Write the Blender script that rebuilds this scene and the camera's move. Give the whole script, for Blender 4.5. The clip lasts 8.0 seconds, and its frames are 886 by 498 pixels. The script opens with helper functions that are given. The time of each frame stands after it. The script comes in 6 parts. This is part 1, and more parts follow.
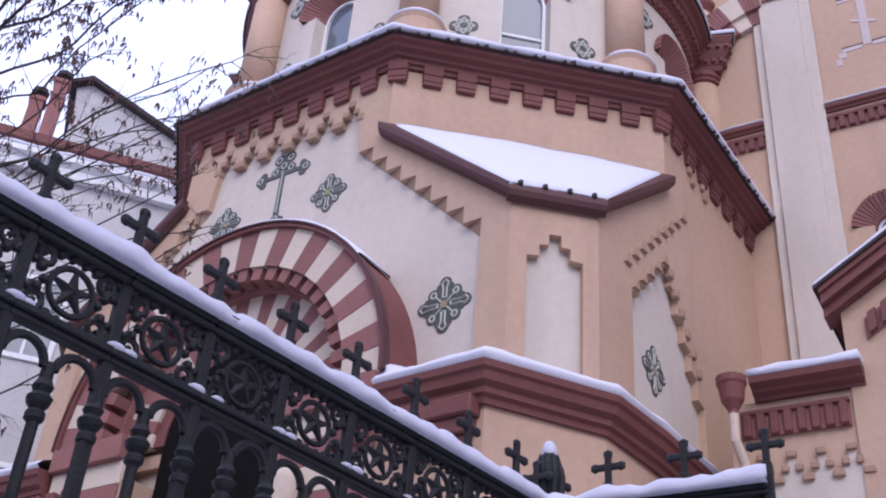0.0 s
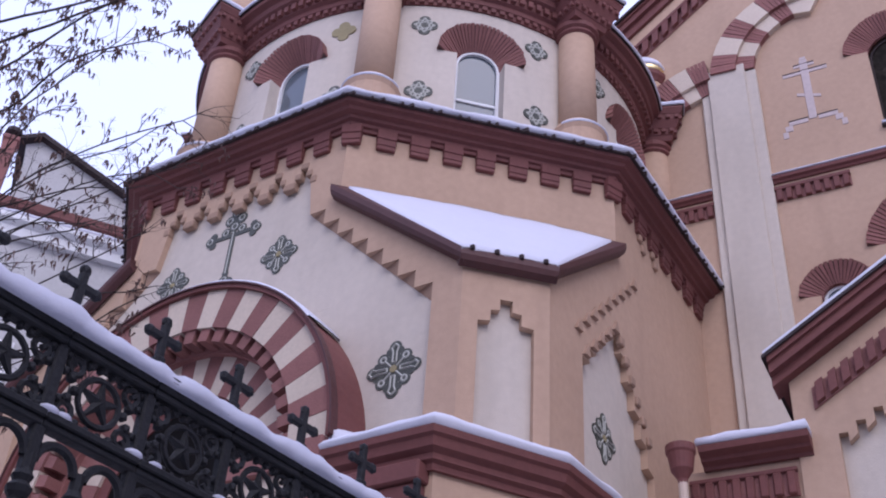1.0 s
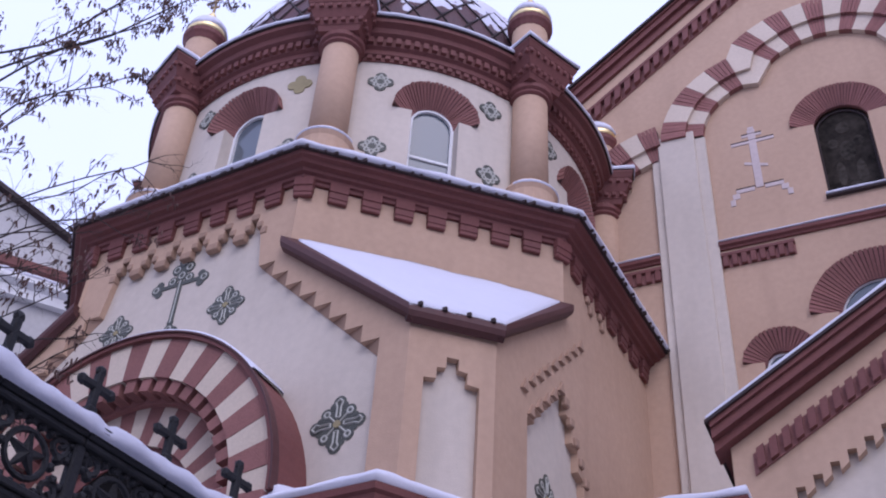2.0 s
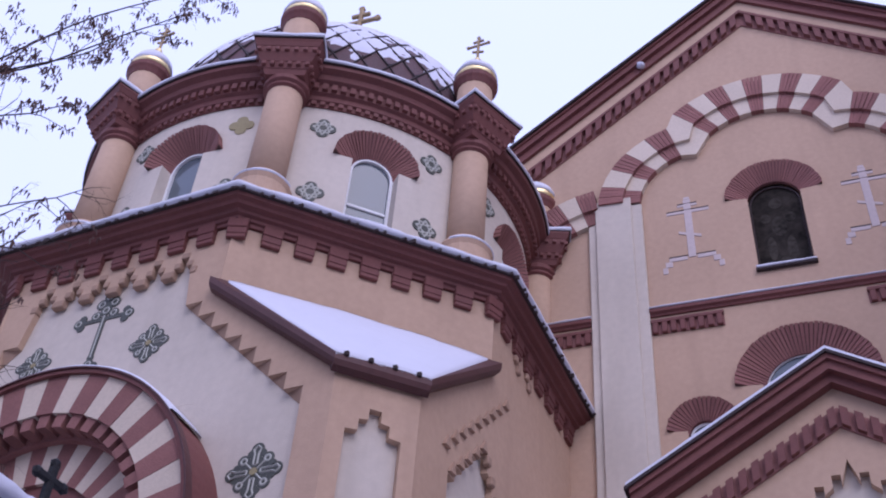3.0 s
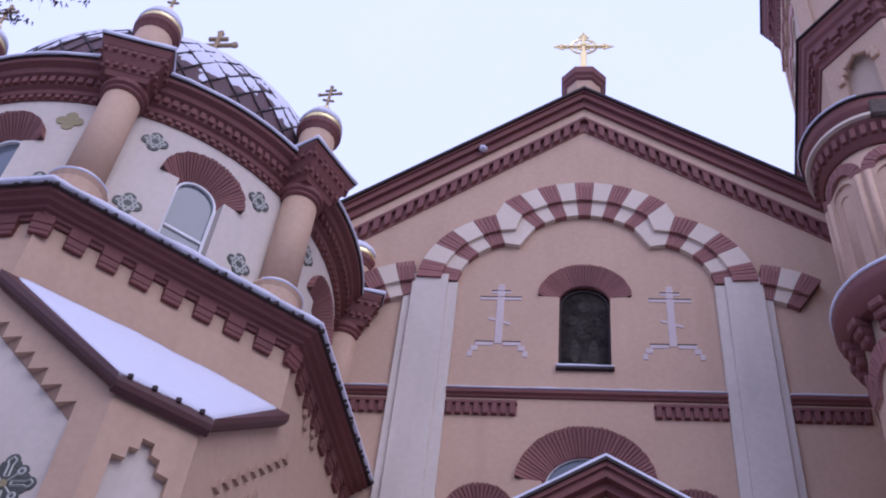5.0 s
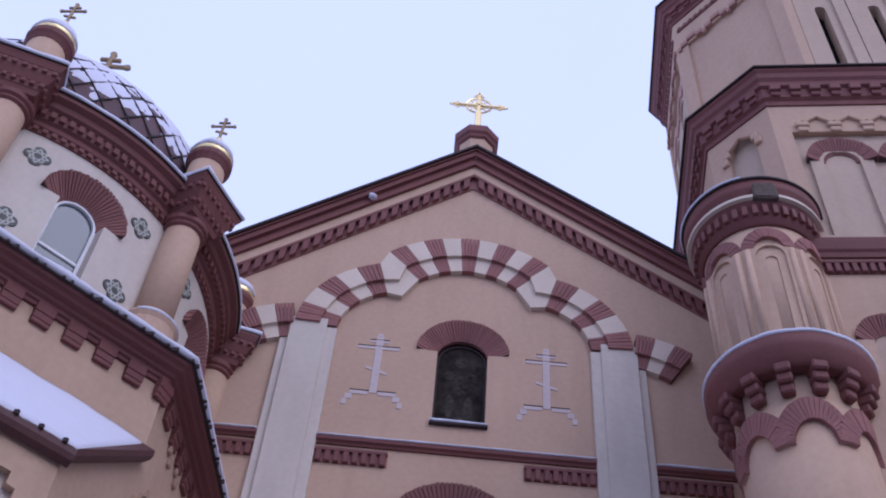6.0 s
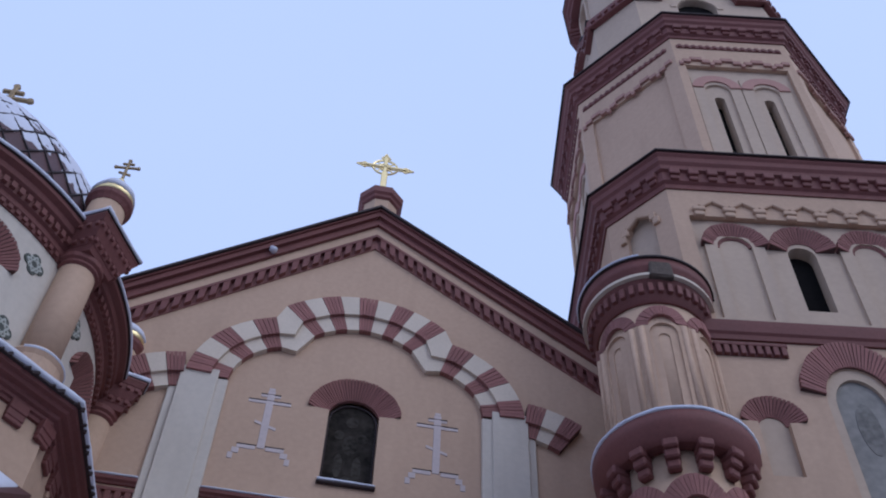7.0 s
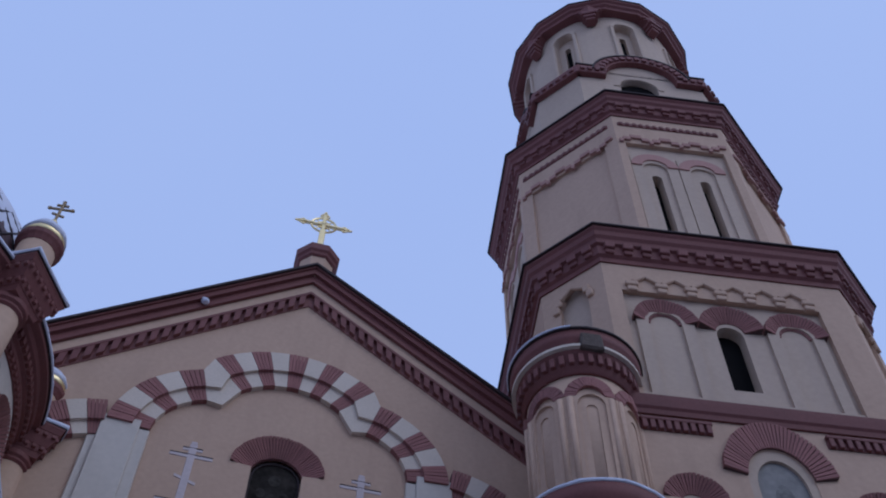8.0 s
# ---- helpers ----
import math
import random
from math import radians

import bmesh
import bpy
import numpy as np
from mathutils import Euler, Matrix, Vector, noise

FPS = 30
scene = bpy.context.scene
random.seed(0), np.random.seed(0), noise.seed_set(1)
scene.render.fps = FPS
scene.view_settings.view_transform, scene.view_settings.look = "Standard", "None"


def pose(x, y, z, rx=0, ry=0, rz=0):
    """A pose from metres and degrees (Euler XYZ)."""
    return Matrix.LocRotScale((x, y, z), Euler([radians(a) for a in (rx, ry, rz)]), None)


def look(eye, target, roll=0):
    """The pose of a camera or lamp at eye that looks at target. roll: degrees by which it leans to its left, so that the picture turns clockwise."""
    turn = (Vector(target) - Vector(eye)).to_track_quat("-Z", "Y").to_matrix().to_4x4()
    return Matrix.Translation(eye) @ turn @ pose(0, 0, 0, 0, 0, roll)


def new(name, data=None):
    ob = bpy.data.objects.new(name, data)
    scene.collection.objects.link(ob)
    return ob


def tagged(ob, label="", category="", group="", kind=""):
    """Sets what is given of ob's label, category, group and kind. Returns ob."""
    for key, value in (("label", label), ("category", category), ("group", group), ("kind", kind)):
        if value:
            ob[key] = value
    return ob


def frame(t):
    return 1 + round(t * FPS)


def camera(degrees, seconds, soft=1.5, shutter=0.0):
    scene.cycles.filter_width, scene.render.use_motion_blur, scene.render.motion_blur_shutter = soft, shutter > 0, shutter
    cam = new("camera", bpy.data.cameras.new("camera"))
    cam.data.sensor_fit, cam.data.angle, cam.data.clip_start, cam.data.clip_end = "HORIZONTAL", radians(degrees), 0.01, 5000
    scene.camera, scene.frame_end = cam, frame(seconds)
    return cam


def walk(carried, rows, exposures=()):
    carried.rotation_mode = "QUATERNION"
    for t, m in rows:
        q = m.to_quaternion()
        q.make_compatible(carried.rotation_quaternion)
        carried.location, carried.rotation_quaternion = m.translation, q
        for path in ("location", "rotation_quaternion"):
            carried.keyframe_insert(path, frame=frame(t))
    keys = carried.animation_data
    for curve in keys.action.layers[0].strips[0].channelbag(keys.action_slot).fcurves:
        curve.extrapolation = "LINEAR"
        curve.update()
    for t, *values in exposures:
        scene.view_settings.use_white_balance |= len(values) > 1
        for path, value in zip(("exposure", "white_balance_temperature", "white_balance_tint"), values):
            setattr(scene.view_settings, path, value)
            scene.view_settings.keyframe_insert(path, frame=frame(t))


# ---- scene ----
cam = camera(42.9, 8.0, soft=2.0)

# seconds, eye, (yaw to the left of +y, pitch, roll) in degrees
PATH = [
    (0, (-0.331, -16.962, 1.530), (31.436, 33.598, 4.808)),
    (0.5, (-0.345, -16.946, 1.544), (30.108, 35.497, 4.453)),
    (1, (-0.361, -16.910, 1.566), (28.726, 37.055, 4.160)),
    (1.5, (-0.353, -16.910, 1.565), (27.352, 38.559, 3.919)),
    (3, (-0.265, -16.833, 1.623), (21.985, 42.944, 5.116)),
    (3.5, (-0.219, -16.787, 1.675), (19.566, 44.179, 5.252)),
    (4, (-0.203, -16.792, 1.691), (16.789, 45.226, 5.833)),
    (4.5, (-0.221, -16.751, 1.720), (13.519, 45.834, 7.207)),
    (6, (-0.564, -16.515, 1.805), (0.162, 50.306, 5.406)),
    (6.5, (-0.644, -16.467, 1.777), (-4.142, 52.204, 4.189)),
    (7, (-0.711, -16.464, 1.725), (-8.266, 53.941, 2.567)),
    (7.5, (-0.730, -16.454, 1.697), (-11.232, 55.609, 2.168)),
    (8, (-0.682, -16.419, 1.685), (-13.803, 57.361, 1.219)),
]


def aimed(eye, turn):
    yaw, pitch, roll = (radians(a) for a in turn)
    way = Vector((-math.sin(yaw) * math.cos(pitch), math.cos(yaw) * math.cos(pitch), math.sin(pitch)))
    return look(eye, Vector(eye) + way, turn[2])


walk(cam, [(t, aimed(eye, turn)) for t, eye, turn in PATH],
     exposures=[(0, 0.70, 6000, 20), (1.0, 0.40, 5900, 21), (1.5, 0.37, 5850, 22), (3.0, 0.25, 5720, 25), (3.5, 0.25, 5680, 26), (4.5, 0.23, 5650, 27),
                (6.0, 0.04, 5580, 21), (7.0, -0.28, 5480, 6), (7.5, -0.50, 5330, 5), (8.0, -0.75, 5100, 8)])

# ---- light: a bright overcast winter sky ----
world = bpy.data.worlds.new("sky")
scene.world = world
world.use_nodes = True
wn, wl = world.node_tree.nodes, world.node_tree.links
wn.clear()
w_out = wn.new("ShaderNodeOutputWorld")
w_bg = wn.new("ShaderNodeBackground")
w_sky = wn.new("ShaderNodeTexSky")
w_sky.sky_type = "NISHITA"
w_sky.sun_disc = False
w_sky.sun_elevation = radians(42)
w_sky.sun_rotation = radians(143)
w_sky.air_density, w_sky.dust_density, w_sky.ozone_density = 1.0, 6.0, 1.0
w_mix = wn.new("ShaderNodeMixRGB")
w_mix.inputs[0].default_value = 0.80
w_coord = wn.new("ShaderNodeTexCoord")
w_cloud = wn.new("ShaderNodeTexNoise")
w_cloud.inputs["Scale"].default_value, w_cloud.inputs["Detail"].default_value = 1.6, 5
w_ramp = wn.new("ShaderNodeMixRGB")
w_ramp.inputs[1].default_value, w_ramp.inputs[2].default_value = (8.7, 9.7, 14.2, 1), (9.9, 10.6, 14.0, 1)
wl.new(w_coord.outputs["Generated"], w_cloud.inputs["Vector"])
wl.new(w_cloud.outputs[0], w_ramp.inputs[0])
wl.new(w_ramp.outputs[0], w_mix.inputs[2])
wl.new(w_sky.outputs[0], w_mix.inputs[1])
wl.new(w_mix.outputs[0], w_bg.inputs[0])
w_bg.inputs[1].default_value = 0.095
wl.new(w_bg.outputs[0], w_out.inputs[0])
sun = new("sun", bpy.data.lights.new("sun", "SUN"))
sun.data.energy, sun.data.angle, sun.data.color = 0.68, radians(40), (1.0, 0.95, 0.9)
sun.matrix_world = look((13, -17, 20), (0, 0, 4))


# ---- materials ----
def material(name, color, rough=0.85, spread=0.12, fine=14.0, coarse=0.6, bump=0.3, metal=0.0, random_shift=0.0, stain=None, bump_scale=60.0, spec=0.4):
    m = bpy.data.materials.new(name)
    m.use_nodes = True
    n, l = m.node_tree.nodes, m.node_tree.links
    p = n["Principled BSDF"]
    p.inputs["Roughness"].default_value, p.inputs["Metallic"].default_value = rough, metal
    p.inputs["Specular IOR Level"].default_value = spec
    geo = n.new("ShaderNodeNewGeometry")

    def tex(scale, detail):
        t = n.new("ShaderNodeTexNoise")
        t.inputs["Scale"].default_value, t.inputs["Detail"].default_value = scale, detail
        l.new(geo.outputs["Position"], t.inputs["Vector"])
        return t
    a, b, c = tex(fine, 6), tex(coarse, 4), tex(bump_scale, 4)
    mul = n.new("ShaderNodeMath"); mul.operation = "MULTIPLY_ADD"
    l.new(a.outputs[0], mul.inputs[0]); mul.inputs[1].default_value = 0.5
    half = n.new("ShaderNodeMath"); half.operation = "MULTIPLY"; half.inputs[1].default_value = 0.5
    l.new(b.outputs[0], half.inputs[0]); l.new(half.outputs[0], mul.inputs[2])
    ramp = n.new("ShaderNodeMapRange")
    ramp.inputs[1].default_value, ramp.inputs[2].default_value = 0.3, 0.7
    ramp.inputs[3].default_value, ramp.inputs[4].default_value = 1 - spread, 1 + spread
    l.new(mul.outputs[0], ramp.inputs[0])
    val = ramp.outputs[0]
    if random_shift:
        info = n.new("ShaderNodeObjectInfo")
        isl = n.new("ShaderNodeMath"); isl.operation = "ADD"
        l.new(info.outputs["Random"], isl.inputs[0]); l.new(geo.outputs["Random Per Island"], isl.inputs[1])
        rr = n.new("ShaderNodeMapRange")
        rr.inputs[1].default_value, rr.inputs[2].default_value = 0.0, 2.0
        rr.inputs[3].default_value, rr.inputs[4].default_value = 1 - random_shift, 1 + random_shift
        l.new(isl.outputs[0], rr.inputs[0])
        mm = n.new("ShaderNodeMath"); mm.operation = "MULTIPLY"
        l.new(val, mm.inputs[0]); l.new(rr.outputs[0], mm.inputs[1])
        val = mm.outputs[0]
    scale = n.new("ShaderNodeVectorMath"); scale.operation = "SCALE"
    scale.inputs[0].default_value = color
    l.new(val, scale.inputs["Scale"])
    col = scale.outputs[0]
    if stain:
        stretch = n.new("ShaderNodeMapping"); stretch.inputs["Scale"].default_value = (1.6, 1.6, 0.22)
        l.new(geo.outputs["Position"], stretch.inputs[0])
        s = n.new("ShaderNodeTexNoise"); s.inputs["Scale"].default_value, s.inputs["Detail"].default_value = 1.4, 7
        l.new(stretch.outputs[0], s.inputs["Vector"])
        sr = n.new("ShaderNodeMapRange"); sr.inputs[1].default_value, sr.inputs[2].default_value = 0.50, 0.78
        sr.inputs[3].default_value, sr.inputs[4].default_value = 0.0, 0.38
        l.new(s.outputs[0], sr.inputs[0])
        mx = n.new("ShaderNodeMixRGB"); mx.inputs[2].default_value = (*stain, 1)
        l.new(sr.outputs[0], mx.inputs[0]); l.new(col, mx.inputs[1])
        col = mx.outputs[0]
    l.new(col, p.inputs["Base Color"])
    if bump:
        bp = n.new("ShaderNodeBump"); bp.inputs["Strength"].default_value, bp.inputs["Distance"].default_value = bump, 0.02
        l.new(c.outputs[0], bp.inputs["Height"]); l.new(bp.outputs[0], p.inputs["Normal"])
    return m


PINK = material("pink_plaster", (0.495, 0.340, 0.240), 0.92, 0.09, 9, 0.5, 0.25, stain=(0.38, 0.26, 0.185), spec=0.2)
PALE = material("pale_plaster", (0.57, 0.50, 0.425), 0.92, 0.08, 8, 0.6, 0.22, stain=(0.42, 0.36, 0.30), spec=0.2)
CREAM = material("cream_stone", (0.60, 0.50, 0.40), 0.9, 0.10, 20, 1.2, 0.3, random_shift=0.05)
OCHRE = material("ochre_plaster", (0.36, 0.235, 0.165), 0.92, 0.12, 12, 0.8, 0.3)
MAROON = material("maroon_painted_moulding", (0.160, 0.055, 0.048), 0.7, 0.16, 16, 1.0, 0.2, random_shift=0.06)
DARKTRIM = material('dark_maroon_trim', (0.085, 0.032, 0.030), 0.6, 0.16, 16, 1.0, 0.2)
BRICK = material("red_brick", (0.265, 0.118, 0.104), 0.88, 0.16, 30, 2.0, 0.5, random_shift=0.18)
MORTAR = material("dark_mortar", (0.085, 0.050, 0.046), 0.95, 0.15, 30, 2.0, 0.3)
SNOW = material("snow", (0.62, 0.62, 0.70), 0.75, 0.03, 6, 0.8, 0.35, bump_scale=22)
TIN = material("brown_roof_tin", (0.034, 0.021, 0.021), 0.75, 0.2, 12, 1.0, 0.15)
IRON = material("black_cast_iron", (0.013, 0.013, 0.015), 0.66, 0.3, 40, 3.0, 0.25, bump_scale=70)
OLDGILT = material('dulled_gilding', (0.30, 0.21, 0.11), 0.5, 0.3, 20, 2.0, 0.1, metal=0.6)
FIELD = material('pinkish_pale_plaster', (0.475, 0.36, 0.27), 0.92, 0.08, 8, 0.6, 0.22, stain=(0.41, 0.31, 0.25), spec=0.2)
GOLD = material("gilding", (0.82, 0.66, 0.34), 0.42, 0.12, 20, 2.0, 0.1, metal=1.0)
WHITE = material("white_paint", (0.72, 0.72, 0.72), 0.6, 0.06, 15, 2.0, 0.15)
# near-black, puts the shade inside openings into the colour
DARK = material("interior_shade", (0.010, 0.009, 0.009), 0.95, 0.2, 8, 1.0, 0.0, spec=0.05)
ICON = material("dark_icon_panel", (0.028, 0.023, 0.019), 0.85, 0.7, 9, 2.5, 0.1, spec=0.1)
ICON_TAN = material("icon_dull_ochre", (0.040, 0.034, 0.028), 0.85, 0.7, 12, 3.0, 0.1, spec=0.1)
GREENTILE = material("dark_green_tile", (0.070, 0.074, 0.060), 0.55, 0.25, 22, 2.0, 0.2)
PALETILE = material("pale_tile_line", (0.43, 0.43, 0.38), 0.7, 0.1, 22, 2.0, 0.2)
OLIVE = material("faded_olive_tile", (0.30, 0.25, 0.13), 0.7, 0.15, 18, 2.0, 0.2)
SHINGLE = material("maroon_dome_shingle", (0.075, 0.030, 0.032), 0.6, 0.2, 18, 2.0, 0.3, random_shift=0.2)
LIMB = material("dark_bark", (0.045, 0.034, 0.030), 0.9, 0.25, 30, 3.0, 0.5)
SEED = material("dry_seed_pods", (0.10, 0.055, 0.045), 0.9, 0.3, 30, 3.0, 0.2)
HOUSEWALL = material("greyish_white_render", (0.50, 0.49, 0.48), 0.9, 0.1, 9, 0.7, 0.2, stain=(0.38, 0.36, 0.35))
PIPE = material("cream_downpipe", (0.55, 0.43, 0.34), 0.6, 0.1, 12, 1.0, 0.1)
GROUNDSNOW = material("trodden_snow", (0.46, 0.46, 0.48), 0.85, 0.15, 3, 0.3, 0.5, bump_scale=12)
GLASS = bpy.data.materials.new("window_glass")
GLASS.use_nodes = True
_g = GLASS.node_tree.nodes["Principled BSDF"]
_g.inputs["Base Color"].default_value = (0.10, 0.12, 0.14, 1)
_g.inputs["Roughness"].default_value = 0.06
_g.inputs["Specular IOR Level"].default_value = 0.6


# ---- mesh helpers ----
def relative(ob, m, parent):
    """Place ob at m, given in the thing's own frame, under a thing or under one of its parts."""
    ob.parent = parent
    if parent is not None and parent.parent is not None:
        ob.matrix_basis = parent.matrix_basis.inverted() @ m
    else:
        ob.matrix_basis = m
    return ob


def meshed(name, bm, mat):
    me = bpy.data.meshes.new(name)
    bmesh.ops.recalc_face_normals(bm, faces=bm.faces)
    bm.to_mesh(me)
    bm.free()
    me.materials.append(mat)
    return me


def part(name, bm, mat, parent=None, label="", m=None):
    me = bm if isinstance(bm, bpy.types.Mesh) else meshed(name, bm, mat)
    ob = new(name, me)
    relative(ob, m if m is not None else Matrix(), parent)
    return tagged(ob, label)


def thing(name, m, label, category, group="", kind=""):
    return tagged_at(new(name), m, label, category, group, kind)


def tagged_at(ob, m, label, category, group="", kind=""):
    ob.matrix_basis = m
    return tagged(ob, label, category, group, kind)


def smooth(ob):
    for f in ob.data.polygons:
        f.use_smooth = True
    return ob


def box(bm, x0, x1, y0, y1, z0, z1):
    v = [bm.verts.new((x, y, z)) for z in (z0, z1) for x, y in ((x0, y0), (x1, y0), (x1, y1), (x0, y1))]
    for f in ((3, 2, 1, 0), (4, 5, 6, 7), (0, 1, 5, 4), (1, 2, 6, 5), (2, 3, 7, 6), (3, 0, 4, 7)):
        bm.faces.new([v[i] for i in f])
    return v


def soft_box(bm, x0, x1, y0, y1, z0, z1, e=0.01):
    """A box with its edges worn off."""
    t = bmesh.new()
    box(t, x0, x1, y0, y1, z0, z1)
    bmesh.ops.bevel(t, geom=t.edges[:], offset=e, segments=1, affect="EDGES")
    merge(bm, t)


def merge(bm, other, m=None):
    if m is not None:
        bmesh.ops.transform(other, matrix=m, verts=other.verts)
    me = bpy.data.meshes.new("tmp")
    other.to_mesh(me)
    other.free()
    bm.from_mesh(me)
    bpy.data.meshes.remove(me)


def prism(bm, poly, y0, y1):
    """A plate with outline poly in x and z, from y0 to y1."""
    a = [bm.verts.new((x, y0, z)) for x, z in poly]
    b = [bm.verts.new((x, y1, z)) for x, z in poly]
    bm.faces.new(a)
    bm.faces.new(b[::-1])
    for i in range(len(poly)):
        j = (i + 1) % len(poly)
        bm.faces.new((a[i], b[i], b[j], a[j]))


def column_of(bm, poly, z0, z1):
    """An upright block with plan poly."""
    a = [bm.verts.new((x, y, z0)) for x, y in poly]
    b = [bm.verts.new((x, y, z1)) for x, y in poly]
    bm.faces.new(a[::-1])
    bm.faces.new(b)
    for i in range(len(poly)):
        j = (i + 1) % len(poly)
        bm.faces.new((a[i], a[j], b[j], b[i]))


def holed(bm, outer, holes, y0, y1, cuts=()):
    """A wall plate in x and z with openings through it."""
    t = bmesh.new()
    edges = []
    for loop in (outer, *holes):
        vs = [t.verts.new((x, y0, z)) for x, z in loop]
        edges += [t.edges.new((vs[i], vs[(i + 1) % len(vs)])) for i in range(len(vs))]
    bmesh.ops.triangle_fill(t, edges=edges, use_beauty=True)
    for x in cuts:
        bmesh.ops.bisect_plane(t, geom=t.verts[:] + t.edges[:] + t.faces[:], plane_co=(x, 0, 0), plane_no=(1, 0, 0))
    r = bmesh.ops.extrude_face_region(t, geom=t.faces[:])
    bmesh.ops.translate(t, vec=(0, y1 - y0, 0), verts=[g for g in r["geom"] if isinstance(g, bmesh.types.BMVert)])
    merge(bm, t)


def arched(cx, half, z0, spring, n=10, rise=None):
    """Outline of an opening with a round head."""
    rise = half if rise is None else rise
    top = [(cx + half * math.cos(math.pi * i / n), spring + rise * math.sin(math.pi * i / n)) for i in range(n + 1)]
    return [(cx - half, z0), (cx + half, z0)] + top


def headed(cx, half, z0, cz, r, a0, a1, n=14):
    """An opening with upright jambs and a wider arched head that takes a splayed arch."""
    arc = [(cx + r * math.cos(radians(a0 + (a1 - a0) * i / n)), cz + r * math.sin(radians(a0 + (a1 - a0) * i / n))) for i in range(n + 1)]
    return [(cx - half, z0), (cx + half, z0), (cx + half, cz + half * math.tan(radians(a0)))] + arc + [(cx - half, cz + half * math.tan(radians(a0)))]


def arc_block(bm, cx, cz, r0, r1, a0, a1, y0, y1, n=1):
    """A piece of a flat ring; angles in degrees, from +x towards +z."""
    at = [radians(a0 + (a1 - a0) * i / n) for i in range(n + 1)]
    poly = [(cx + r1 * math.cos(a), cz + r1 * math.sin(a)) for a in at] + [(cx + r0 * math.cos(a), cz + r0 * math.sin(a)) for a in at[::-1]]
    prism(bm, poly, y0, y1)


def brick_ring(bm, cx, cz, r0, r1, a0, a1, y0, y1, count, gap=0.24, taper=None):
    """Bricks on edge round an arch. taper: how much less the inner edge stands out."""
    step = (a1 - a0) / count
    for i in range(count):
        b0, b1 = a0 + step * (i + gap / 2), a0 + step * (i + 1 - gap / 2)
        s = random.uniform(-0.006, 0.006)
        arc_block(bm, cx, cz, r0, r1, b0, b1, y0 + s, y1)


def splayed(bm, cx, cz, r0, r1, a0, a1, y_out, y_in, back, n=1):
    """A piece of an arch whose face slants inwards, from y_out at its outer edge to y_in at its inner one."""
    for k in range(n):
        p, q = radians(a0 + (a1 - a0) * k / n), radians(a0 + (a1 - a0) * (k + 1) / n)
        hull_pts = [(cx + r * math.cos(a), y, cz + r * math.sin(a)) for a in (p, q) for r, y in ((r1, y_out), (r0, y_in), (r1, back), (r0, back))]
        v = [bm.verts.new(c) for c in hull_pts]
        for f in ((0, 1, 5, 4), (2, 6, 7, 3), (0, 4, 6, 2), (1, 3, 7, 5), (0, 2, 3, 1), (4, 5, 7, 6)):
            bm.faces.new([v[i] for i in f])


def offset_ring(poly, o):
    """The plan poly (counter-clockwise) moved outwards by o."""
    n, out = len(poly), []
    for i in range(n):
        p, q, r = Vector(poly[i - 1]), Vector(poly[i]), Vector(poly[(i + 1) % n])
        d0, d1 = (q - p).normalized(), (r - q).normalized()
        n0, n1 = Vector((d0.y, -d0.x)), Vector((d1.y, -d1.x))
        k = n0 + n1
        k *= o / max(0.2, k.dot(n0))
        out.append((q.x + k.x, q.y + k.y))
    return out


def moulding(bm, poly, profile):
    """A closed moulding round the plan poly; profile rows of (outwards, z), from below to above."""
    rings = [[bm.verts.new((x, y, z)) for x, y in offset_ring(poly, o)] for o, z in profile]
    n = len(poly)
    for a, b in zip(rings, rings[1:]):
        for i in range(n):
            j = (i + 1) % n
            bm.faces.new((a[i], a[j], b[j], b[i]))
    bm.faces.new(rings[0][::-1])
    bm.faces.new(rings[-1])


def prism_x(bm, poly, x0, x1):
    a = [bm.verts.new((x0, y, z)) for y, z in poly]
    b = [bm.verts.new((x1, y, z)) for y, z in poly]
    bm.faces.new(a)
    bm.faces.new(b[::-1])
    for i in range(len(poly)):
        j = (i + 1) % len(poly)
        bm.faces.new((a[i], b[i], b[j], a[j]))


def lathe(bm, profile, cx=0.0, cy=0.0, n=24, a0=0.0, a1=360.0):
    """Turn rows of (radius, z), from below to above."""
    full = abs(a1 - a0) >= 359.9
    m = n if full else n + 1
    rings = []
    for r, z in profile:
        rings.append([bm.verts.new((cx + r * math.cos(radians(a0 + (a1 - a0) * i / n)), cy + r * math.sin(radians(a0 + (a1 - a0) * i / n)), z)) for i in range(m)])
    for p, q in zip(rings, rings[1:]):
        for i in range(m if full else m - 1):
            j = (i + 1) % m
            bm.faces.new((p[i], p[j], q[j], q[i]))
    if full:
        bm.faces.new(rings[0][::-1])
        bm.faces.new(rings[-1])


def rod(bm, a, b, r0, r1=None, n=6):
    a, b = Vector(a), Vector(b)
    r1 = r0 if r1 is None else r1
    q = (b - a).to_track_quat("Z", "Y").to_matrix()
    lo = [bm.verts.new(a + q @ Vector((r0 * math.cos(6.2832 * i / n), r0 * math.sin(6.2832 * i / n), 0))) for i in range(n)]
    hi = [bm.verts.new(b + q @ Vector((r1 * math.cos(6.2832 * i / n), r1 * math.sin(6.2832 * i / n), 0))) for i in range(n)]
    for i in range(n):
        j = (i + 1) % n
        bm.faces.new((lo[i], lo[j], hi[j], hi[i]))
    bm.faces.new(lo[::-1])
    bm.faces.new(hi)


def hull(bm, pts):
    t = bmesh.new()
    for p in pts:
        t.verts.new(p)
    bmesh.ops.convex_hull(t, input=t.verts[:])
    merge(bm, t)


